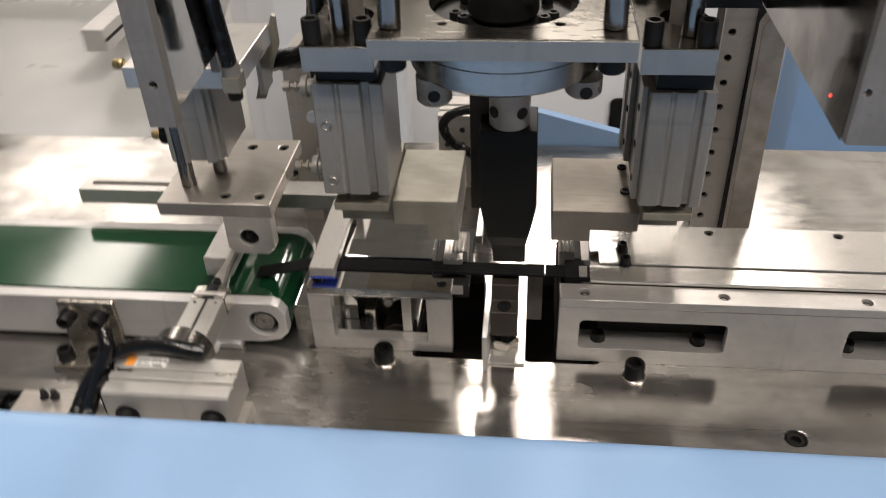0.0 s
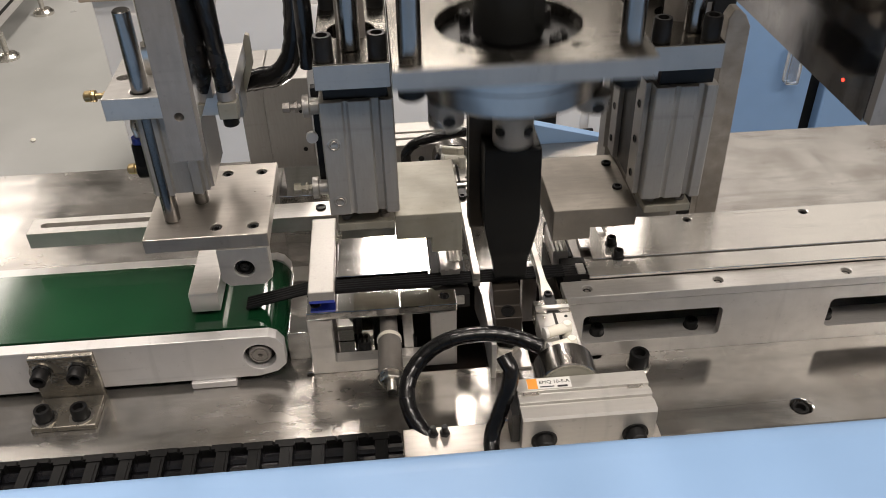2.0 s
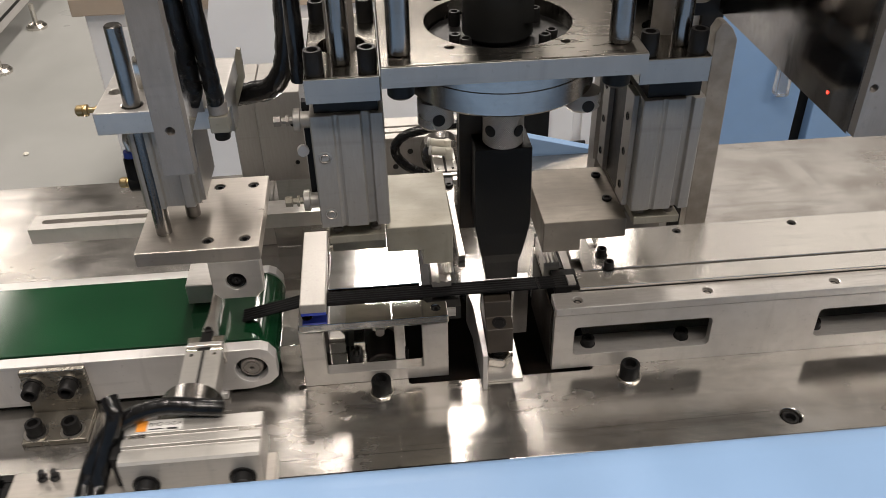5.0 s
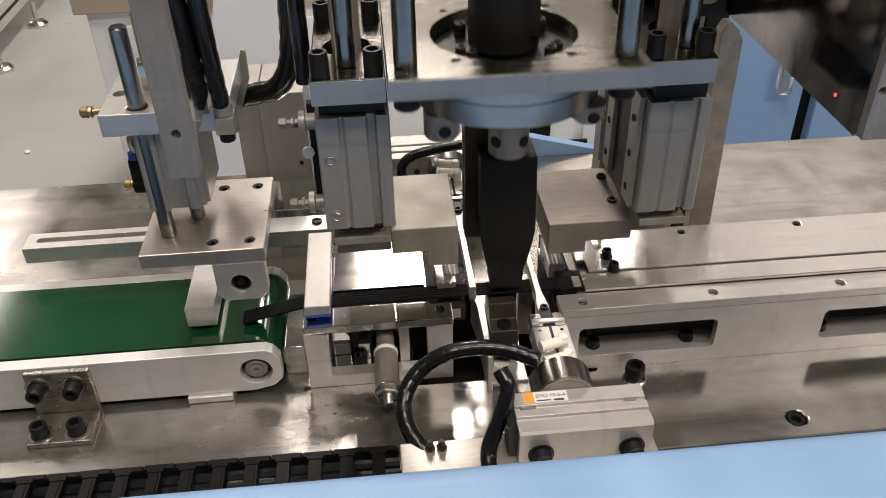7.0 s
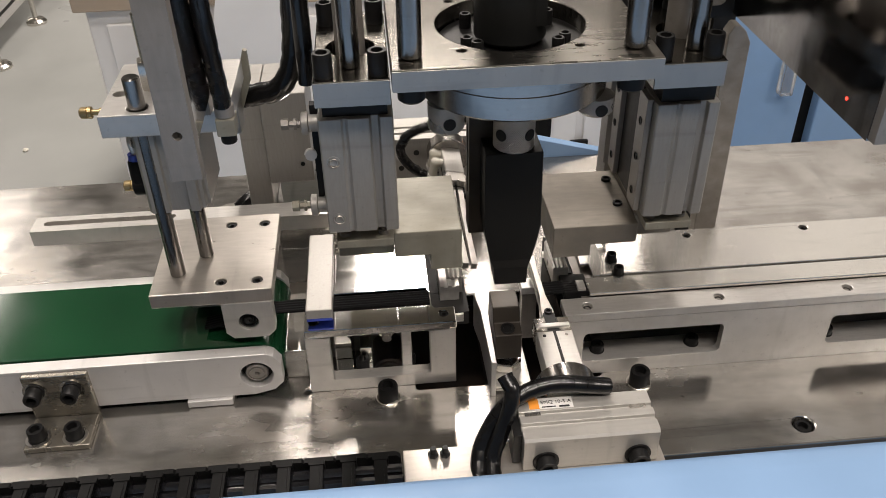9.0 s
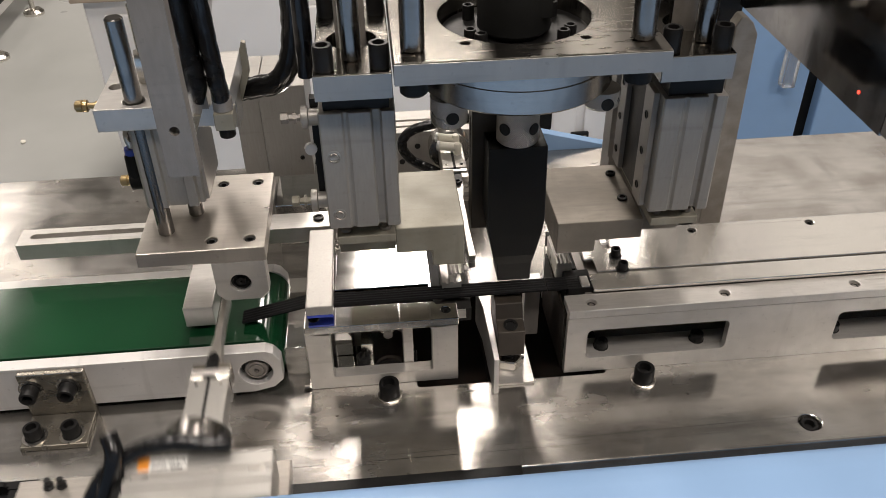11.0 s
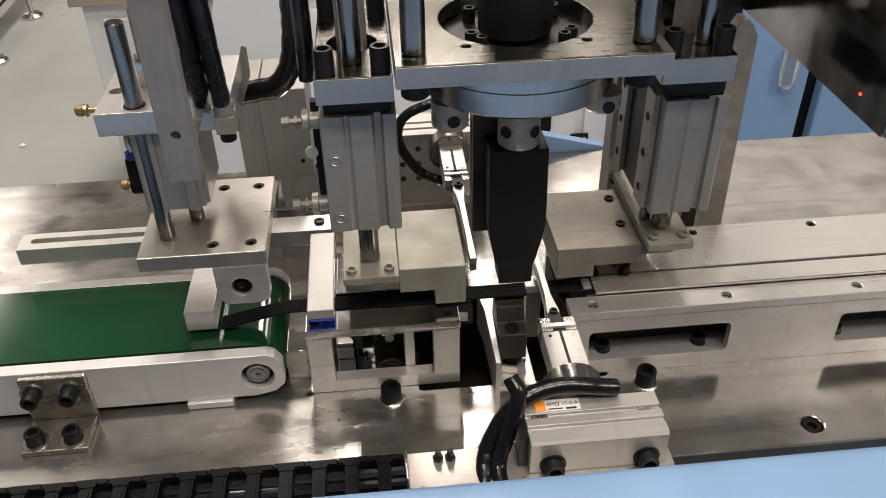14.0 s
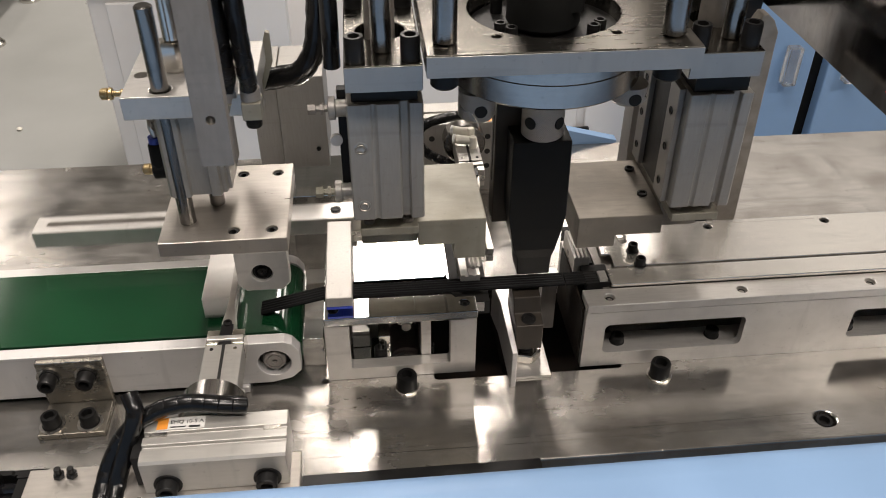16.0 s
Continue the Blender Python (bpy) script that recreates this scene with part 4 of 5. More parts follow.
part("piston_rod", Shape().rod((-0.2170, 0.5080, PUZ), (-0.2170, 0.5080, 0.985), 0.0048, 20), M["chrome"], foot)

# sliding stopper with slotted arm
arm = thing("slotted_stopper", (-0.2, 0.56, 0.86), "milled steel slotted arm with a stop finger over the belt", "stopper")
part("arm", Shape().prism(rect(-0.3640, -0.1250, 0.5600, 0.5800), "z", 0.8580, 0.8710, [rrect(-0.3560, -0.2560, 0.5675, 0.5735, 0.0028)]), M["alu"], arm)
part("slot_floor", Shape().box(-0.3560, -0.2560, 0.5670, 0.5740, 0.8585, 0.8650), M["rawsteel"], arm)
part("finger", Shape().box(-0.2345, -0.2145, 0.4830, 0.5598, 0.8480, 0.8640), M["alu"], arm, bevel=0.0007)
part("arm_screw", Shape().screw((-0.1450, 0.5705, 0.8710), (0, 0, 1), 0.0040, 0.0018), M["black"], arm)

# side actuator fittings beside the left clamp cylinder
fit_ob = thing("speed_controllers", (-0.14, 0.47, 0.97), "nickel speed controllers with brass screws on the cylinder flank", "air fittings")
for z in (1.0060, 0.9500):
    part("fitting_body", Shape().lathe((-0.1286, 0.4735, z), (-1, 0, 0), [(0.0050, 0), (0.0050, 0.006), (0.0068, 0.0065), (0.0068, 0.0100), (0.0052, 0.0105)], 20), M["satin"], fit_ob)
    part("speed_screw", Shape().lathe((-0.1385, 0.4735, z), (-1, 0, 0), [(0.0022, 0), (0.0022, 0.003), (0.0036, 0.0032), (0.0036, 0.0048), (0.0020, 0.005), (0.0020, 0.0075), (0.0034, 0.0078), (0.0034, 0.0120)], 6), M["clampleft"] if z < 0.97 else M["rawsteel"], fit_ob)
part("sensor_rail", Shape().box(-0.1340, -0.1288, 0.478, 0.484, 0.945, 1.015), M["black"], fit_ob)
part("sensor_tag", Shape().lathe((-0.1362, 0.4775, 0.984), (0.2, -1, 0.1), [(0.0036, 0), (0.0036, 0.003)], 18), M["light"], fit_ob)

tower = thing("rear_block", (-0.19, 0.66, Z), "satin aluminium slide body standing on the bed plate", "slide unit")
part("body", Shape().box(-0.2060, -0.1865, 0.645, 0.700, Z, 0.9480), M["satin"], tower, bevel=0.0008)
part("front_block", Shape().box(-0.1860, -0.1500, 0.640, 0.700, Z + 0.068, 0.9480), M["satin"], tower, bevel=0.0008)
part("foot", Shape().box(-0.1860, -0.1200, 0.640, 0.705, Z, Z + 0.0398), M["mirror"], tower, bevel=0.0006)
for z in (0.885, 0.92):
    part("screw", Shape().screw((-0.158, 0.640, z), (0, -1, 0), 0.0018, 0.001), M["black"], tower)


cab_hose = thing("rear_air_hose", (-0.235, 0.70, Z), "black wrapped air hose with a round nickel fitting", "air hose")
part("fitting", Shape().lathe((-0.232, 0.690, Z), (0, 0, 1), [(0.0150, 0), (0.0150, 0.010), (0.0135, 0.012), (0.004, 0.012)], 28), M["nickel"], cab_hose)
part("hose", Shape().tube([(-0.226, 0.690, Z + 0.014), (-0.214, 0.696, Z + 0.022), (-0.200, 0.712, Z + 0.020), (-0.180, 0.740, Z + 0.010), (-0.16, 0.762, Z + 0.007)], 0.0060, 12, 8, 0.08), M["hose"], cab_hose)

# ---- right side upright and hanger ----
up = thing("side_upright", (0.175, 0.59, Z), "stained raw steel side upright with rounded top", "upright")
part("plate", Shape().prism([(0.1555, Z), (0.1735, Z), (0.1705, 0.9985), (0.1660, 1.0070), (0.1610, 1.0115), (0.1570, 1.0115), (0.1535, 1.0050)], "y", 0.5740, 0.5860), M["upright"], up, bevel=0.0008)
part("weld_foot", Shape().box(0.1565, 0.1725, 0.5705, 0.5735, Z, Z + 0.012), M["brownsteel"], up, "rusty welded foot")
hr = thing("side_hanger", (0.16, 0.45, 1.02), "polished gusset plate with painted reflections and flat steel hanger bar", "bracket")
part("hanger_bar", Shape().prism(rect(0.1472, 0.1680, 1.0275, 1.40), "y", 0.3740, 0.3800, [circle(0.1505, 1.0540, 0.0022, 16)]), M["rawsteel"], hr, "flat steel hanger bar")
part("gusset", Shape().prism([(0.3802, 1.0265), (0.5600, 1.0265), (0.5700, 1.0400), (0.5700, 1.1100), (0.3802, 1.1500)], "x", 0.1465, 0.1505), M["smoke"], hr, "mirror polished gusset plate, reflections put into its dark colour")
# Added glowing dot where the gusset reflects a red spot.
part("red_glint", Shape().lathe((0.1464, 0.4055, 1.0375), (-1, 0, 0), [(0.0010, 0), (0.0009, 0.0004), (0, 0.0004)], 12), M["red"], hr, "glowing dot in place of a red reflection")
rc = thing("slide_column", (0.09, 0.56, 0.95), "black and steel linear slide column behind the clamp", "slide unit")
part("slide_rail", Shape().box(0.0705, 0.0795, 0.560, 0.580, 0.86, 1.30), M["satin"], rc)
part("slide_body", Shape().box(0.0800, 0.1450, 0.556, 0.600, 1.025, 1.32), M["black"], rc)
part("slide_cap", Shape().box(0.0750, 0.1000, 0.530, 0.5558, 1.052, 1.072), M["rawsteel"], rc)
part("slide_post", Shape().rod((0.125, 0.545, 1.040), (0.125, 0.545, 1.30), 0.008, 20), M["rawsteel"], rc)
for k in range(7):
    part("rail_hole", Shape().rod((0.0750, 0.5598, 0.875 + 0.022 * k), (0.0750, 0.5592, 0.875 + 0.022 * k), 0.0022, 14, 0.0), M["dark"], rc)

perf = thing("perforated_post", (0.16, 0.64, Z), "grey steel post with punched holes beside a dark rail", "post")
part("post", Shape().prism(rect(0.1405, 0.1630, Z, 1.30), "y", 0.6300, 0.6345, [circle(0.1470, 0.815 + 0.0205 * k, 0.0030, 10) for k in range(23)]), M["satin"], perf)
# Dark sheet that gives the punched holes their shade.
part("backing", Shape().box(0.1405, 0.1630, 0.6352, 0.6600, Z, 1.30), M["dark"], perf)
part("dark_rail", Shape().box(0.1634, 0.1800, 0.6260, 0.6600, Z, 1.30), M["black"], perf, "dark slide rail")

# press frame that carries the shafts, above the view
fr = thing("machine_gantry", (0, 0.60, Z), "steel press frame carrying the cylinders", "gantry")
part("beam", Shape().box(-0.75, 0.75, 0.685, 0.715, 1.45, 1.49), M["rawsteel"], fr, bevel=0.001)
for x in (-0.72, 0.72):
    part("column", Shape().rod((x, 0.70, Z), (x, 0.70, 1.45), 0.020, 28), M["chrome"], fr)
for x, y in ((-0.1863, 0.378), (-0.1078, 0.452), (-0.076, 0.430), (-0.017, 0.470), (0.043, 0.430), (0.0875, 0.462), (0.1565, 0.372)):
    part("arm", Shape().box(x - 0.006, x + 0.006, y, 0.6848, 1.4502, 1.4700), M["rawsteel"], fr)
for x, y0, y1 in ((-0.1863, 0.380, 0.395), (0.1565, 0.374, 0.390)):
    part("hanger_block", Shape().box(x - 0.006, x + 0.006, y0, y1, 1.4002, 1.4500), M["rawsteel"], fr)

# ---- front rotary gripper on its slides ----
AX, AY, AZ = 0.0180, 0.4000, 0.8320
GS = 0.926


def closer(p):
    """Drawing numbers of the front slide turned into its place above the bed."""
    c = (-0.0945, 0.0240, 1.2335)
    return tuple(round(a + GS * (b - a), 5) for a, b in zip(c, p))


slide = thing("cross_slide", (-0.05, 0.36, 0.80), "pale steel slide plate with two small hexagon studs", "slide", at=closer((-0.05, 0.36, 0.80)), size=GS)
part("slide_plate", Shape().box(-0.0930, 0.0700, 0.300, 0.3900, 0.8050, 0.8150), M["steel"], slide, bevel=0.0006)
part("slide_carriage", Shape().box(-0.0600, 0.0500, 0.310, 0.372, 0.7166, 0.8048), M["black"], slide)
for x in (-0.0740, -0.0665):
    part("stud", Shape().nut((x, 0.3835, 0.8150), (0, 0, 1), 0.0034, 0.0030).rod((x, 0.3835, 0.818), (x, 0.3835, 0.8225), 0.0020), M["black"], slide)
lin = solid("linear_rail", Shape().box(-0.70, 0.45, 0.297, 0.340, 0.735, 0.7548), M["rawsteel"], "steel linear rail under the cross slide", "linear rail")
solid("rail_beam", Shape().box(-0.75, 0.5, 0.288, 0.350, 0.05, 0.7348), M["blue"], "blue beam below the linear rail", "beam")

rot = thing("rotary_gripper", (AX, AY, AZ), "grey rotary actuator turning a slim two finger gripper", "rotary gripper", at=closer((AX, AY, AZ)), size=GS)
prof = [(0.3660, 0.8152), (0.4000, 0.8152), (0.4000, 0.8420), (0.3990, 0.8430), (0.3880, 0.8430), (0.3880, 0.8405), (0.3850, 0.8405), (0.3850, 0.8425), (0.3790, 0.8425), (0.3790, 0.8400), (0.3760, 0.8400), (0.3760, 0.8415), (0.3675, 0.8415), (0.3660, 0.8400)]
part("housing", Shape().prism(prof, "x", -0.0200, 0.0640), M["housing"], rot, "pale grey grooved actuator housing", bevel=0.0004)
part("end_cover", Shape().box(-0.0255, -0.0202, 0.3720, 0.3985, 0.8160, 0.8400), M["black"], rot)
for x in (-0.0060, 0.0515):
    part("mount_screw", Shape().lathe((x, 0.3659, 0.8225), (0, -1, 0), [(0.0082, 0), (0.0082, 0.001)], 24).screw((x, 0.3650, 0.8225), (0, -1, 0), 0.0062, 0.007), M["black"], rot)
for x, z in ((-0.0258, 0.8350), (-0.0258, 0.8230)):
    part("port", Shape().lathe((x, 0.3850, z), (-1, 0, 0), [(0.0028, 0), (0.0028, 0.005), (0.0040, 0.0052), (0.0040, 0.009)], 14), M["nickel"], rot)
for x in (0.0545, -0.0120):
    part("slot_nut", Shape().box(x - 0.0045, x + 0.0055, 0.3850, 0.3880, 0.8406, 0.8426), M["nickel"], rot)
part("name_plate", Shape().box(-0.0130, 0.0150, 0.3892, 0.3982, 0.8431, 0.8434), M["labelwhite"], rot, "printed type label")
part("orange_mark", Shape().box(-0.0128, -0.0065, 0.3894, 0.3980, 0.8435, 0.8437), M["orange"], rot)
part("print_bar", Shape().box(0.0060, 0.0125, 0.3898, 0.3912, 0.8435, 0.8437), M["ink"], rot)
part("print_bar", Shape().box(-0.0050, 0.0040, 0.3903, 0.3911, 0.8435, 0.8437), M["ink"], rot)


def lettering(name, text, size, m, mat, parent):
    cu = bpy.data.curves.new(name, "FONT")
    cu.body, cu.size, cu.align_x, cu.align_y, cu.extrude = text, size, "LEFT", "CENTER", 0.00005
    tmp = new(name, cu)
    dg = bpy.context.evaluated_depsgraph_get()
    me = bpy.data.meshes.new_from_object(tmp.evaluated_get(dg))
    bpy.data.objects.remove(tmp)
    top = parent
    while top.parent:
        top = top.parent
    me.transform(Matrix.Scale(top["size"], 4) @ Matrix.Translation([-c for c in top["base"]]) @ m)
    me.materials.clear()
    me.materials.append(mat)
    ob = new(name, me)
    ob.parent = parent
    return ob


lettering("type_code", "EMQ 10-S-A", 0.0038, pose(-0.0053, 0.3945, 0.8436), M["ink"], rot)
part("bearing_ring", Shape().lathe((AX - 0.0020, 0.4001, AZ), (0, 1, 0), [(0.0196, 0), (0.0203, 0.0007), (0.0203, 0.0200), (0.0193, 0.0210), (0.0, 0.0210)], 56), M["flange"], rot, "bright turned table with graduated scale")
part("scale_face", Shape().lathe((AX - 0.0020, 0.4001, AZ), (0, -1, 0), [(0.0190, 0.0), (0.0190, 0.0004), (0.0, 0.0004)], 56), M["clampleft"], rot, "pale graduated scale ring")
for k in range(25):
    a = radians(30 + 5 * k)
    c = Vector((AX - 0.0020 + 0.0172 * math.cos(a), 0.3997, AZ + 0.0172 * math.sin(a)))
    u = Vector((math.cos(a), 0, math.sin(a))) * (0.0016 if k % 5 == 0 else 0.0010)
    w = Vector((-math.sin(a), 0, math.cos(a))) * 0.00012
    part("scale_mark", Shape().add([c - w, c + w, c + w + u, c - w + u] + [q + Vector((0, -0.0002, 0)) for q in (c - w, c + w, c + w + u, c - w + u)],
         [(3, 2, 1, 0), (4, 5, 6, 7), (0, 1, 5, 4), (1, 2, 6, 5), (2, 3, 7, 6), (3, 0, 4, 7)]), M["ink"], rot)


def gripper(front, radius, ax, y0, az, half, reach, parent):
    """Turning table with gripper body, two jaws, an upper and a lower finger and two cream elbows; front: 1 points away from the camera, -1 towards it."""
    def y(d):
        return y0 + front * d

    def block(name, x0, x1, d0, d1, z0, z1, mat, label="", bevel=0.0004):
        return part(name, Shape().box(ax + x0, ax + x1, min(y(d0), y(d1)), max(y(d0), y(d1)), az + z0, az + z1), mat, disc, label, bevel)

    disc = part("table", Shape().lathe((ax, y0, az), (0, front, 0), [(radius, -0.012), (radius, 0.0018), (radius - 0.001, 0.0026), (0, 0.0026)], 48), M["flange"], parent, "bright turned rotary table")
    block("gripper_body", -half, half, 0.0027, 0.0430, -0.0080, 0.0080, M["housing"], bevel=0.0006)
    block("body_slot", -0.0010, 0.0010, 0.010, 0.0431, -0.0083, 0.0083, M["dark"], bevel=0.0)
    for dx in (-1, 1):
        for sz in (-1, 1):
            part("body_pin", Shape().lathe((ax + dx * half * 0.62, y(0.0385), az + sz * 0.0080), (0, 0, sz), [(0.0013, 0), (0.0012, 0.0004), (0, 0.0004)], 10), M["black"] if dx > 0 else M["nickel"], disc)
        x0, x1 = sorted((dx * 0.0042, dx * half))
        block("jaw", x0, x1, 0.0440, 0.0580, -0.0075, 0.0075, M["nickel"])
    block("jaw_rail", -half * 0.96, half * 0.96, 0.0470, 0.0510, -0.0088, 0.0088, M["alu"])
    block("jaw_carrier", -0.0040, 0.0040, 0.0432, 0.0640, -0.0070, 0.0070, M["black"], bevel=0.0)
    for s in (-1, 1):
        side = [(0.0046, 0.0590), (0.0046, 0.0690), (0.0036, 0.0760), (0.0024, 0.0860), (0.0021, 0.0600 + (reach - 0.0600) * 0.70), (0.0025, reach)]
        pts = [(ax + w, y(d)) for w, d in side] + [(ax - w, y(d)) for w, d in side[::-1]]
        part("finger", Shape().prism(pts, "z", az + s * 0.0010, az + s * 0.0055), M["finger"], disc, "slim polished finger", bevel=0.0004)
        part("jaw_screw", Shape().screw((ax, y(0.0648), az + s * 0.0055), (0, 0, s), 0.0030, 0.0030), M["black"], disc)
    for d in (0.0060, 0.0210):
        stem = (ax + 0.0045, y(d), az + 0.0080)
        el = part("elbow", Shape().lathe(stem, (0, 0, 1), [(0.0034, 0), (0.0034, 0.0085), (0.0026, 0.0098)], 16)
                  .lathe((stem[0] + 0.002, stem[1], stem[2] + 0.0058), (-1, front * -0.28, 0), [(0.0036, 0), (0.0038, 0.0160), (0.0030, 0.0172)], 16), M["cream"], disc, "cream plastic push-in elbow")
        part("release_ring", Shape().lathe((stem[0] - 0.0143, stem[1] - front * 0.0046, stem[2] + 0.0058), (-1, front * -0.28, 0), [(0.0042, 0), (0.0042, 0.0022), (0.0026, 0.0026)], 16), M["labelwhite"], el)
    return disc


disc_f = gripper(1, 0.0150, AX, 0.4213, AZ, 0.0125, 0.1360, rot)


def resample(pts, n, step):
    pts = [Vector(p) for p in pts]
    ext = [pts[0] * 2 - pts[1]] + pts + [pts[-1] * 2 - pts[-2]]
    line = []
    for i in range(1, len(ext) - 2):
        a, b, c, d = ext[i - 1:i + 3]
        for k in range(20):
            t = k / 20
            line.append(0.5 * ((2 * b) + (c - a) * t + (2 * a - 5 * b + 4 * c - d) * t * t + (3 * b - a - 3 * c + d) * t ** 3))
    line.append(pts[-1])
    out, i, p = [line[0]], 1, line[0]
    while len(out) <= n:
        if i >= len(line):
            out.append(out[-1] + (out[-1] - out[-2]).normalized() * step)
            continue
        d = (line[i] - p).length
        if d < step:
            i += 1
            continue
        lo, hi = (line[i - 1] if (line[i - 1] - p).length < step else p), line[i]
        for _ in range(20):
            mid = (lo + hi) / 2
            if (mid - p).length < step:
                lo = mid
            else:
                hi = mid
        p = (lo + hi) / 2
        out.append(p)
    return out


def hose_links(parent, rest, turned, n, step, r):
    """A wrapped hose of short rigid links; returns each link with its two poses in the thing's space."""
    base, size = Vector(parent["base"]), parent["size"]
    link = Shape().lathe((0, 0, -step * 0.12), (0, 0, 1), [(r * 0.80, 0), (r * 0.97, step * 0.10), (r * 1.0, step * 0.35), (r * 1.0, step * 0.80), (r * 0.97, step * 1.08), (r * 0.80, step * 1.24)], 14)
    me = mesh_of("hose_link", link, M["hose"], size=size)
    a, b = resample(rest, n, step), resample(turned, n, step)
    made = []
    for k in range(n):
        ob = new("hose_link", me)
        ob.parent = parent
        poses = []
        for line in (a, b):
            way = (line[k + 1] - line[k]).normalized()
            poses.append(Matrix.Translation((line[k] - base) * size) @ way.to_track_quat("Z", "Y").to_matrix().to_4x4())
        made.append((ob, *poses))
    return made


front_hose = hose_links(rot, [(0.002, 0.424, 0.8465), (-0.018, 0.434, 0.8490), (-0.038, 0.438, 0.8490), (-0.058, 0.438, 0.8460), (-0.074, 0.435, 0.838), (-0.086, 0.425, 0.828), (-0.089, 0.410, 0.820), (-0.083, 0.394, 0.813), (-0.068, 0.376, 0.808), (-0.04, 0.355, 0.808), (0.0, 0.330, 0.808)],
                        [(0.039, 0.400, 0.848), (0.025, 0.399, 0.8515), (0.006, 0.401, 0.8525), (-0.012, 0.399, 0.850), (-0.029, 0.393, 0.842), (-0.040, 0.386, 0.828), (-0.046, 0.376, 0.815), (-0.045, 0.352, 0.808), (-0.02, 0.335, 0.808), (0.02, 0.325, 0.808), (0.05, 0.325, 0.808)], 30, 0.0078, 0.0056)
part("wrapped_hose", Shape().tube([(-0.027, 0.402, 0.862), (-0.0235, 0.394, 0.856), (-0.0260, 0.388, 0.846), (-0.0320, 0.382, 0.832), (-0.038, 0.372, 0.816), (-0.034, 0.345, 0.812), (-0.010, 0.322, 0.812)], 0.0052, 14, 8, 0.06), M["hose"], rot)

# cable chain that follows the cross slide
chain = thing("cable_chain", (-0.10, 0.36, 0.80), "black plastic cable chain with shiny cables inside", "cable chain")
SIDE = [(0.0, 0.8035), (0.0180, 0.8035), (0.0206, 0.8065), (0.0206, 0.8170), (0.0180, 0.8200), (0.0, 0.8200)]
side = Shape().prism(SIDE, "y", 0.3820, 0.3856)
side2 = Shape().prism(SIDE, "y", 0.3420, 0.3455)
cross = Shape().box(0.0040, 0.0118, 0.3456, 0.3818, 0.8188, 0.8216).box(0.0030, 0.0128, 0.3780, 0.3818, 0.8150, 0.8222).box(0.0055, 0.0100, 0.3500, 0.3760, 0.8216, 0.8222)
base = tuple(chain["base"])
m1, m2, m3 = mesh_of("link_side", side, M["plastic"]), mesh_of("link_side", side2, M["plastic"]), mesh_of("link_bar", cross, M["plastic"])
for k in range(40):
    x = -0.1150 - 0.0196 * k
    for nm, me in (("link_side", m1), ("link_side", m2), ("link_bar", m3)):
        ob = new(nm, me)
        ob.parent = chain
        ob.location = (x - base[0], -base[1], -base[2] + (0.0004 if k % 2 else 0))
for y, r in ((0.3500, 0.0036), (0.3585, 0.0042), (0.3675, 0.0040), (0.3758, 0.0044)):
    part("cable", Shape().tube([(-0.094, y, 0.8140), (-0.35, y + 0.001, 0.8130), (-0.65, y - 0.001, 0.8140), (-0.90, y, 0.8135)], r, 10), M["cable"], chain, "glossy black cable")
tray = solid("chain_tray", Shape().box(-1.2, -0.02, 0.3395, 0.3795, 0.786, 0.8030), M["black"], "dark tray under the cable chain", "tray")

# spring plunger inside the bridge
plu = thing("spring_plunger", (-0.0985, 0.45, 0.835), "steel plunger with a white ring and threaded tip", "plunger")
part("shaft", Shape().rod((-0.0985, 0.5300, 0.8350), (-0.0985, 0.4560, 0.8350), 0.0062, 24), M["rawsteel"], plu)
part("barrel", Shape().lathe((-0.0985, 0.4525, 0.8350), (0, -1, 0), [(0.0080, 0), (0.0080, 0.0020), (0.0082, 0.0022), (0.0082, 0.0300), (0.0078, 0.0310), (0.0078, 0.0330), (0.0070, 0.0335)], 28), M["rawsteel"], plu, "brownish steel barrel")
part("ring", Shape().lathe((-0.0985, 0.4560, 0.8350), (0, -1, 0), [(0.0082, 0), (0.0085, 0.0004), (0.0085, 0.0030), (0.0082, 0.0034)], 28), M["cream"], plu, "white plastic ring")
part("washer", Shape().lathe((-0.0985, 0.4190, 0.8350), (0, -1, 0), [(0.0086, 0), (0.0086, 0.0010)], 24), M["nickel"], plu)
part("nut", Shape().nut((-0.0985, 0.4179, 0.8350), (0, -1, 0), 0.0076, 0.0045), M["nickel"], plu)
part("tip", Shape().lathe((-0.0985, 0.4134, 0.8350), (0, -1, 0), [(0.0032 - 0.0004 * (k % 2), 0.0009 * k) for k in range(11)], 16), M["nickel"], plu)

# ---- rear rotary gripper ----
BX, BY, BZ = -0.0350, 0.6840, 0.8620
rear = thing("rear_rotary_gripper", (BX, BY, BZ), "grey rotary actuator with gripper behind the horn", "rotary gripper")
part("housing", Shape().prism([(0.6950, 0.802), (0.7360, 0.802), (0.7360, 0.8720), (0.7190, 0.8720), (0.7190, 0.8700), (0.7160, 0.8700), (0.7160, 0.8720), (0.7080, 0.8720), (0.7080, 0.8700), (0.7050, 0.8700), (0.7050, 0.8720), (0.6950, 0.8720)], "x", -0.0840, -0.0050), M["satin"], rear, bevel=0.0005)
for x in (-0.076, -0.062, -0.012):
    for z in (0.828, 0.843, 0.858):
        part("bore", Shape().rod((x, 0.6951, z), (x, 0.6945, z), 0.0026, 14, 0.0), M["dark"], rear)
part("slide_plate", Shape().box(-0.0900, 0.0000, 0.690, 0.745, Z, 0.8018), M["steel"], rear)
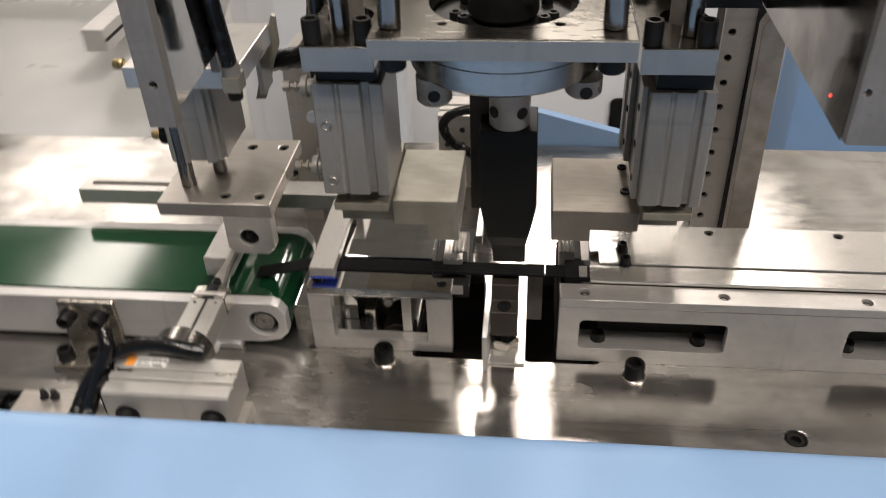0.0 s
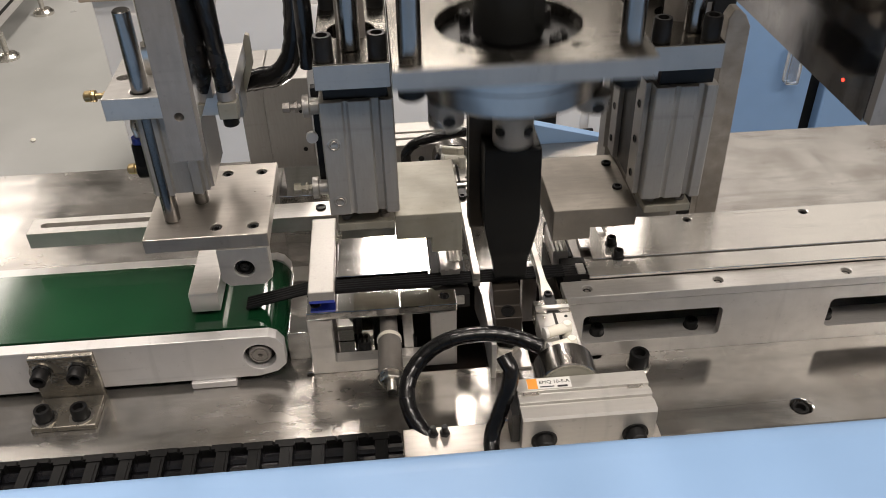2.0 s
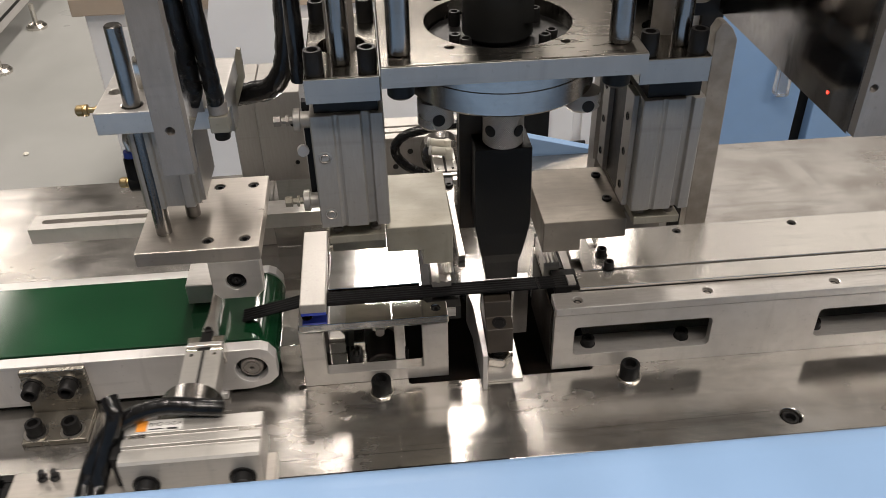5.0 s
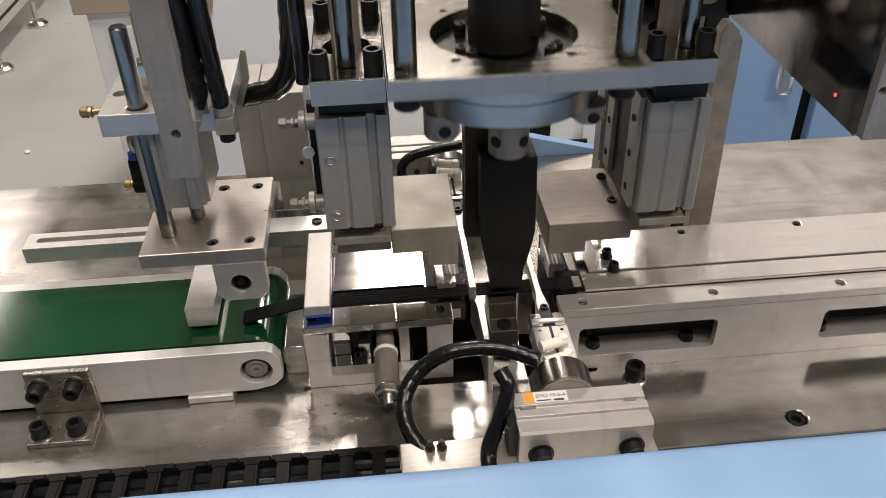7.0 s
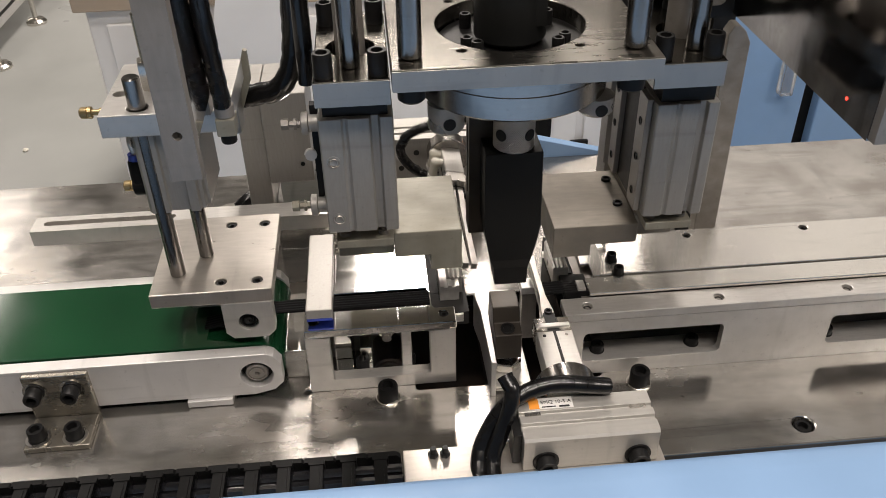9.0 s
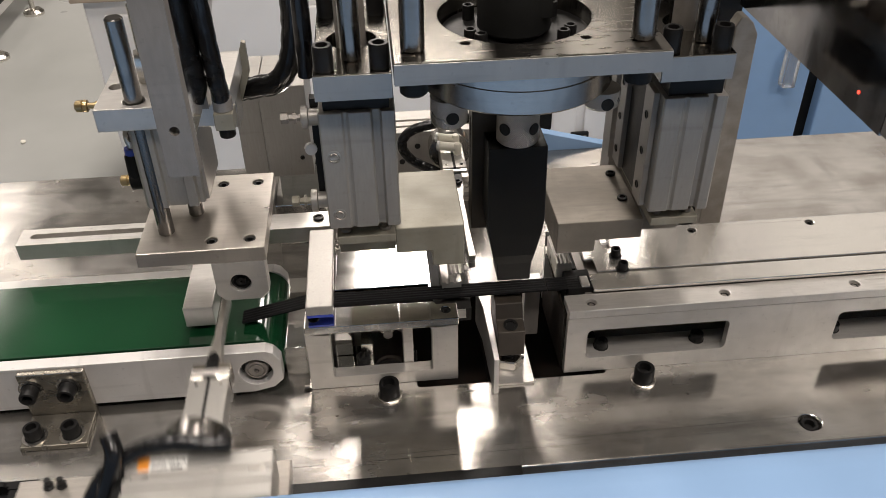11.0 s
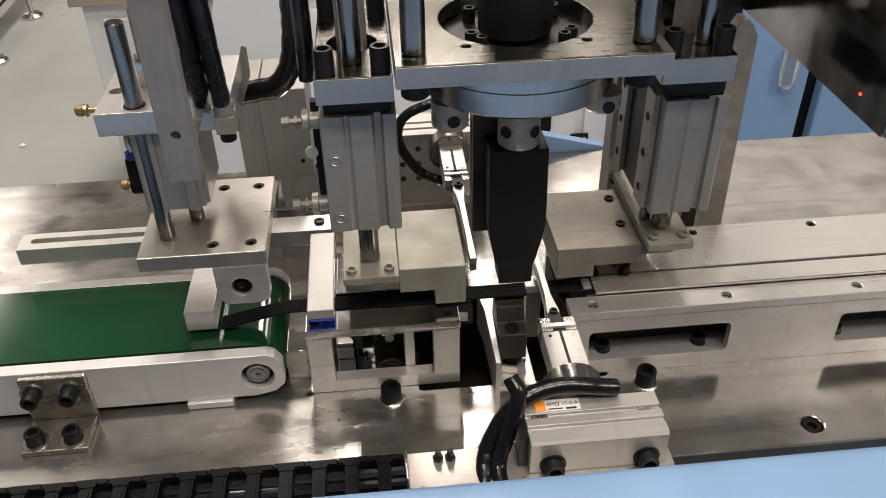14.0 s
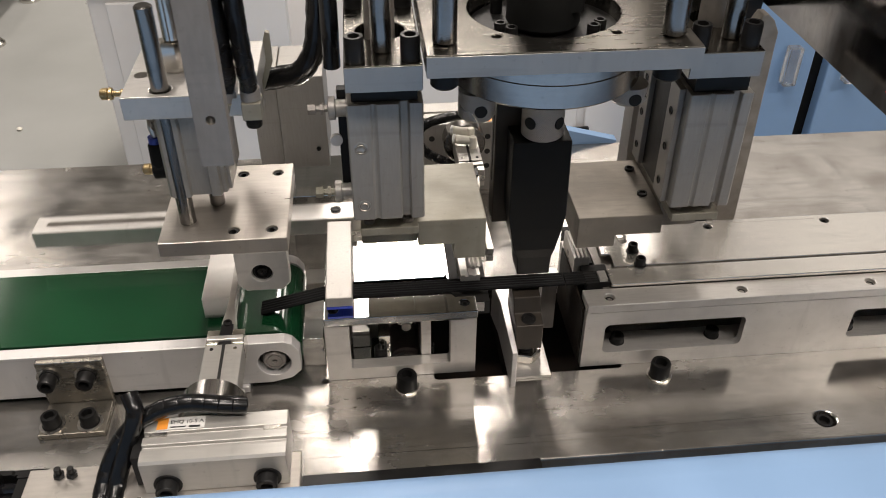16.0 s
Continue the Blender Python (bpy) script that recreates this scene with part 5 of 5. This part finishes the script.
part("orange_mark", Shape().box(-0.0130, -0.0070, 0.6965, 0.7035, 0.8721, 0.8723), M["orange"], rear)
disc_r = gripper(-1, 0.0182, BX, BY - 0.0060, BZ, 0.0100, 0.1620, rear)
rear_hose = hose_links(rear, [(-0.040, 0.664, 0.844), (-0.052, 0.667, 0.850), (-0.069, 0.670, 0.859), (-0.077, 0.670, 0.874), (-0.070, 0.670, 0.886), (-0.051, 0.670, 0.892), (-0.014, 0.672, 0.896), (0.02, 0.68, 0.897)],
                       [(-0.044, 0.664, 0.842), (-0.061, 0.667, 0.850), (-0.075, 0.670, 0.868), (-0.080, 0.670, 0.885), (-0.077, 0.670, 0.899), (-0.067, 0.670, 0.908), (-0.040, 0.672, 0.915), (0.0, 0.68, 0.912)], 17, 0.0078, 0.0042)

# rear trays behind the bed plate
solid("rear_tray", Shape().prism([(0.000, 0.7880), (0.134, 0.7880), (0.134, 0.8015), (0.071, 0.8185), (0.000, 0.8380)], "y", 0.7750, 0.7860), M["blue"], "light blue sheet metal rear tray edge", "tray", bevel=0.0008)

# ---- hall objects ----
cab = thing("white_cabinet", (-0.2, 2.1, 0), "white steel cabinet with recessed doors and tan top", "cabinet")
part("body", Shape().box(-0.70, 0.85, 1.85, 2.40, 0.04, 0.60), M["white"], cab, bevel=0.004)
part("top", Shape().box(-0.72, 0.87, 1.83, 2.42, 0.602, 0.64), M["tan"], cab, "tan laminate top", bevel=0.003)
for x0, x1 in ((-0.66, -0.16), (-0.15, 0.385), (0.405, 0.84)):
    part("door", Shape().box(x0, x1, 1.838, 1.849, 0.08, 0.57), M["white"], cab, bevel=0.003)
for x in (-0.155, 0.395):
    hinge = part("hinge", Shape().box(x - 0.022, x + 0.022, 1.828, 1.8378, 0.185, 0.228), M["black"], cab, "black plastic hinge", bevel=0.002)
    for dx in (-0.012, 0.012):
        for z in (0.196, 0.217):
            part("hinge_screw", Shape().lathe((x + dx, 1.8279, z), (0, -1, 0), [(0.0045, 0), (0.0040, 0.0012), (0, 0.0012)], 12), M["rawsteel"], hinge)
part("dark_window", Shape().prism(rrect(0.180, 0.322, 0.235, 0.330, 0.015), "y", 1.828, 1.8372), M["plastic"], cab, "dark rounded window")
upb = thing("tall_white_panel", (-0.28, 1.75, 0), "upright white sheet panel", "panel")
part("panel", Shape().box(-0.52, -0.26, 1.60, 1.64, 0.02, 0.95), M["white"], upb, bevel=0.003)
part("foot_strip", Shape().box(-0.53, -0.25, 1.59, 1.65, 0.0, 0.02), M["tan"], upb)

bm = thing("blue_machine", (1.3, 2.0, 0), "light blue steel cabinet with black seam and clear handles", "machine cabinet")
part("door", Shape().box(0.55, 0.868, 1.70, 2.3, 0.02, 0.74), M["blue"], bm, bevel=0.004)
part("door", Shape().box(0.907, 2.2, 1.70, 2.3, 0.02, 0.74), M["blue"], bm, bevel=0.004)
part("seam_post", Shape().box(0.8682, 0.9068, 1.73, 2.28, 0.02, 0.738), M["plastic"], bm, "black post between the doors")
for x in (0.812, 0.955):
    part("handle", Shape().box(x - 0.015, x + 0.015, 1.672, 1.6995, 0.395, 0.484), M["clear"], bm, "clear plastic handle", bevel=0.004)

frm = thing("profile_frame", (-1.7, 3.3, 0), "aluminium profile frame on levelling feet", "frame")
part("lower_beam", Shape().box(-1.52, -1.44, 2.6, 4.4, 0.10, 0.18), M["light"], frm, bevel=0.004)
part("lower_groove", Shape().box(-1.4398, -1.4390, 2.6, 4.4, 0.134, 0.146), M["dark"], frm)
part("cross_beam", Shape().box(-3.2, -1.522, 3.42, 3.50, 0.10, 0.18), M["light"], frm, bevel=0.004)
for y in (3.02, 3.46, 4.2):
    part("levelling_foot", Shape().lathe((-1.43, y, 0.0), (0, 0, 1), [(0.040, 0), (0.040, 0.010), (0.030, 0.020), (0.010, 0.024), (0.010, 0.099)], 28), M["nickel"], frm)
solid("floor_crumb", Shape().lathe((-1.152, 2.373, 0), (0, 0, 1), [(0.006, 0), (0.009, 0.004), (0.005, 0.008), (0, 0.009)], 8), M["cream"], "small pale crumb lying on the floor", "debris")

# frames round the assumed lamps, all out of view
for px, py, sx, sy, watts in PANELS:
    lt = thing("assumed_light_panel", (px, py, CEIL), "flat rectangular light panel out of view, assumed", "ceiling light", "hall lights")
    part("frame", Shape().prism(rect(px - sx / 2 - 0.03, px + sx / 2 + 0.03, py - sy / 2 - 0.03, py + sy / 2 + 0.03), "z", CEIL - 0.055, CEIL - 0.001), M["white"], lt)

# ---- strap segments, one behind the other ----
SEG = 0.212
TAIL = 0.045
LEAD = 0.078
straps, tails, leads = [], [], []
for k in range(5):
    x0 = -0.198 + SEG * k
    sp = thing("strap", (x0, 0.487, 0.858), "black ribbed elastic webbing strap", "strap", "strap lengths", at=(x0, 0.4893, 0.8601))
    rib = [(0.4805, 0.8553), (0.4935, 0.8553)]
    top = [(0.4935 - 0.0013 * j, 0.8566 + (0.0004 if j % 2 else 0.0)) for j in range(11)]
    sec = rib + top
    part("webbing", Shape().prism(sec, "x", x0 + TAIL + LEAD - 0.012, x0 + SEG - 0.001), M["strap"], sp)
    inner = [(0.487 + (y - 0.487) * 0.96 - 0.487, z - 0.85605 - 0.00015) for y, z in sec]
    lead = new("webbing", mesh_of("webbing", Shape().prism(inner, "x", 0.0, LEAD), M["strap"]))
    lead.parent = sp
    leads.append(lead)
    tail = new("strap_end", mesh_of("strap_end", Shape().prism([(y - 0.487, z - 0.8560) for y, z in sec], "x", -TAIL, 0.0008), M["strap"]))
    tail.parent = sp
    tails.append(tail)
    straps.append(sp)


def motions():
    P = 5.4

    def shift(ob, rows, home=None):
        b = Vector(home if home is not None else ob["home"])
        walk(ob, [(t, Matrix.Translation(b + Vector(d))) for t, d in rows])

    def cycle(events):
        """events: (time in the first round, value); the rounds follow each other every P seconds."""
        rows = []
        for k in range(-1, 4):
            rows += [(t + P * k, v) for t, v in events]
        rows.sort(key=lambda r: r[0])
        before = [r for r in rows if r[0] <= 0.0]
        after = [r for r in rows if r[0] >= 16.0]
        rows = [r for r in rows if 0.0 < r[0] < 16.0]

        def blend(a, b, t):
            f = 0 if b[0] == a[0] else (t - a[0]) / (b[0] - a[0])
            if isinstance(a[1], tuple):
                return tuple(p + (q - p) * f for p, q in zip(a[1], b[1]))
            return a[1] + (b[1] - a[1]) * f

        first = blend(before[-1], rows[0], 0.0)
        last = blend(rows[-1], after[0], 16.0)
        return [(0.0, first)] + rows + [(16.0, last)]

    # press ram
    up, down = (0, 0, 0), (0, 0, -0.0200)
    shift(ram, cycle([(1.52, up), (1.60, (0, 0, -0.0062)), (1.70, (0, 0, -0.0150)), (1.78, down),
                      (1.92, down), (2.00, (0, 0, -0.0093)), (2.08, up)]))
    # clamps
    for ob, first, held in ((lb, 0.030, 0.030), (rb, 0.0290, 0.0190)):
        low, half = (0, 0, -first), (0, 0, -held)
        shift(ob, cycle([(2.19, up), (2.36, low), (2.82, low), (2.96, half), (3.32, half), (3.48, up)]))
    # pusher foot and stopper
    shift(foot, cycle([(3.48, up), (3.60, (0, 0, -0.0300)), (3.83, (0, 0, -0.0300)), (3.96, up)]))
    back = (0, 0.024, 0)
    shift(arm, cycle([(3.46, up), (3.58, back), (5.05, back), (5.20, up)]))
    # plunger
    out_, in_ = (0, 0, 0), (0, 0.070, 0)
    shift(plu, cycle([(1.06, in_), (1.20, out_), (2.84, out_), (2.98, in_)]))
    # cross slide, cable chain and rotary gripper
    L = -0.2405
    xs = [(0.10, L), (0.32, L + 0.020), (0.55, L + 0.022), (0.63, L + 0.045), (0.77, -0.025), (0.86, 0.0), (4.12, 0.0), (4.20, -0.0113), (4.30, -0.040), (4.50, -0.094), (4.70, -0.155), (4.90, -0.214), (5.00, -0.2375), (5.08, L)]
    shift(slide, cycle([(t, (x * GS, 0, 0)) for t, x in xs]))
    shift(chain, cycle([(t, (x * GS, 0, 0)) for t, x in xs]))
    ys = [(0.10, 0.0), (0.30, -0.047), (1.08, -0.047), (1.32, 0.0), (5.49, 0.0)]

    def at(rows, t):
        for a, b in zip(rows, rows[1:]):
            if a[0] <= t <= b[0]:
                return a[1] + (b[1] - a[1]) * (t - a[0]) / (b[0] - a[0])
        return rows[0][1] if t < rows[0][0] else rows[-1][1]

    times = sorted({t for t, _ in xs} | {t for t, _ in ys if t < 5.4})
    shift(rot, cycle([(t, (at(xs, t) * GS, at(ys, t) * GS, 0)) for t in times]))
    # turning of the front gripper and its hose
    turn = [(0.56, 180.0), (0.62, 100.0), (0.70, 0.0), (2.12, 0.0), (2.20, 80.0), (2.28, 180.0)]
    rows = cycle(turn)

    def spin(disc, rows, sign):
        full = []
        for (t, a), (u, b) in zip(rows, rows[1:]):
            full.append((t, a))
            if abs(b - a) > 80:
                full.append(((t + u) / 2, (a + b) / 2))
        full.append(rows[-1])
        walk(disc, [(t, pose(0, 0, 0, 0, sign * a, 0)) for t, a in full])

    spin(disc_f, rows, 1)

    def hose(links, rows):
        for ob, a, b in links:
            keyed = []
            for t, ang in rows:
                f = ang / 180.0
                q = a.to_quaternion().slerp(b.to_quaternion(), f)
                keyed.append((t, Matrix.LocRotScale(a.translation.lerp(b.translation, f), q, None)))
            walk(ob, keyed)

    hose(front_hose, rows)
    # rear gripper
    rest, ahead = (0, 0, 0), (0, -0.036, 0)
    shift(rear, cycle([(1.06, rest), (1.22, ahead), (2.80, ahead), (3.02, rest)]))
    turn_r = cycle([(2.12, 0.0), (2.20, 80.0), (2.28, 180.0), (3.50, 180.0), (3.58, 100.0), (3.66, 0.0)])
    spin(disc_r, turn_r, -1)
    hose(rear_hose, turn_r)

    # strap lengths: each pull of the front gripper draws the next one out of the rail
    pulls = [(4.20, 0.0), (4.30, -0.0115), (4.50, -0.0655), (4.70, -0.1265), (4.90, -0.1855), (5.00, -0.209), (5.08, -SEG)]
    for k, sp in enumerate(straps):
        rows, off = [(0.0, (0, 0, 0))], 0.0
        for c in range(3):
            s = P * c
            if c < k:
                rows += [(t + s, (off + d, 0, 0)) for t, d in pulls]
                off -= SEG
            elif c == k:
                # carried off to the left on the belt
                mv = [(2.22, 0, 0), (2.40, -0.006, 0), (3.38, -0.020, 0), (3.50, -0.075, 0), (3.68, -0.085, 0), (3.80, -0.140, -0.004), (3.90, -0.172, -0.0115), (4.00, -0.203, -0.0134), (4.20, -0.262, -0.0134), (4.50, -0.355, -0.0134), (5.20, -0.600, -0.0134), (5.38, -0.66 + 0.05 * k, -0.0134)]
                rows += [(t + s, (off + dx, -0.004 * (dx < -0.1), dz)) for t, dx, dz in mv]
                off += mv[-1][1]
        at = [r[0] for r in rows]
        last = tuple(float(np.interp(16.0, at, [r[1][i] for r in rows])) for i in range(3))
        rows = [r for r in rows if r[0] < 16.0] + [(16.0, last)]
        shift(sp, rows)
        # the free end droops on to the belt while the strap lies stretched
        hinge = (TAIL, 0.0, -0.0020)
        down = 13.0
        bend = [(0.0, down if k == 0 else 0.0)]
        if k:
            bend += [(4.60 + P * (k - 1), 0.0), (4.95 + P * (k - 1), down)]
        bend += [(3.66 + P * k, down), (3.88 + P * k, 0.0)]
        bend = [b for b in bend if b[0] < 16.0]
        bend.append((16.0, bend[-1][1]))
        # the elastic draws together when the clamps let go
        slack = [(0.0, 0.0), (3.38 + P * k, 0.0), (3.50 + P * k, 0.054), (16.0, 0.054)]
        slack = [b for b in slack if b[0] < 16.0] + [(16.0, 0.054 if 3.5 + P * k < 16.0 else 0.0)]
        walk(leads[k], [(t, pose(TAIL + d, 0, -0.0020)) for t, d in slack])
        rows = []
        for t in sorted({b[0] for b in bend} | {b[0] for b in slack}):
            a = np.interp(t, [b[0] for b in bend], [b[1] for b in bend])
            d = np.interp(t, [b[0] for b in slack], [b[1] for b in slack])
            rows.append((t, pose(TAIL + d, 0.0, -0.0020, 0, -a, 0)))
        walk(tails[k], rows)



motions()
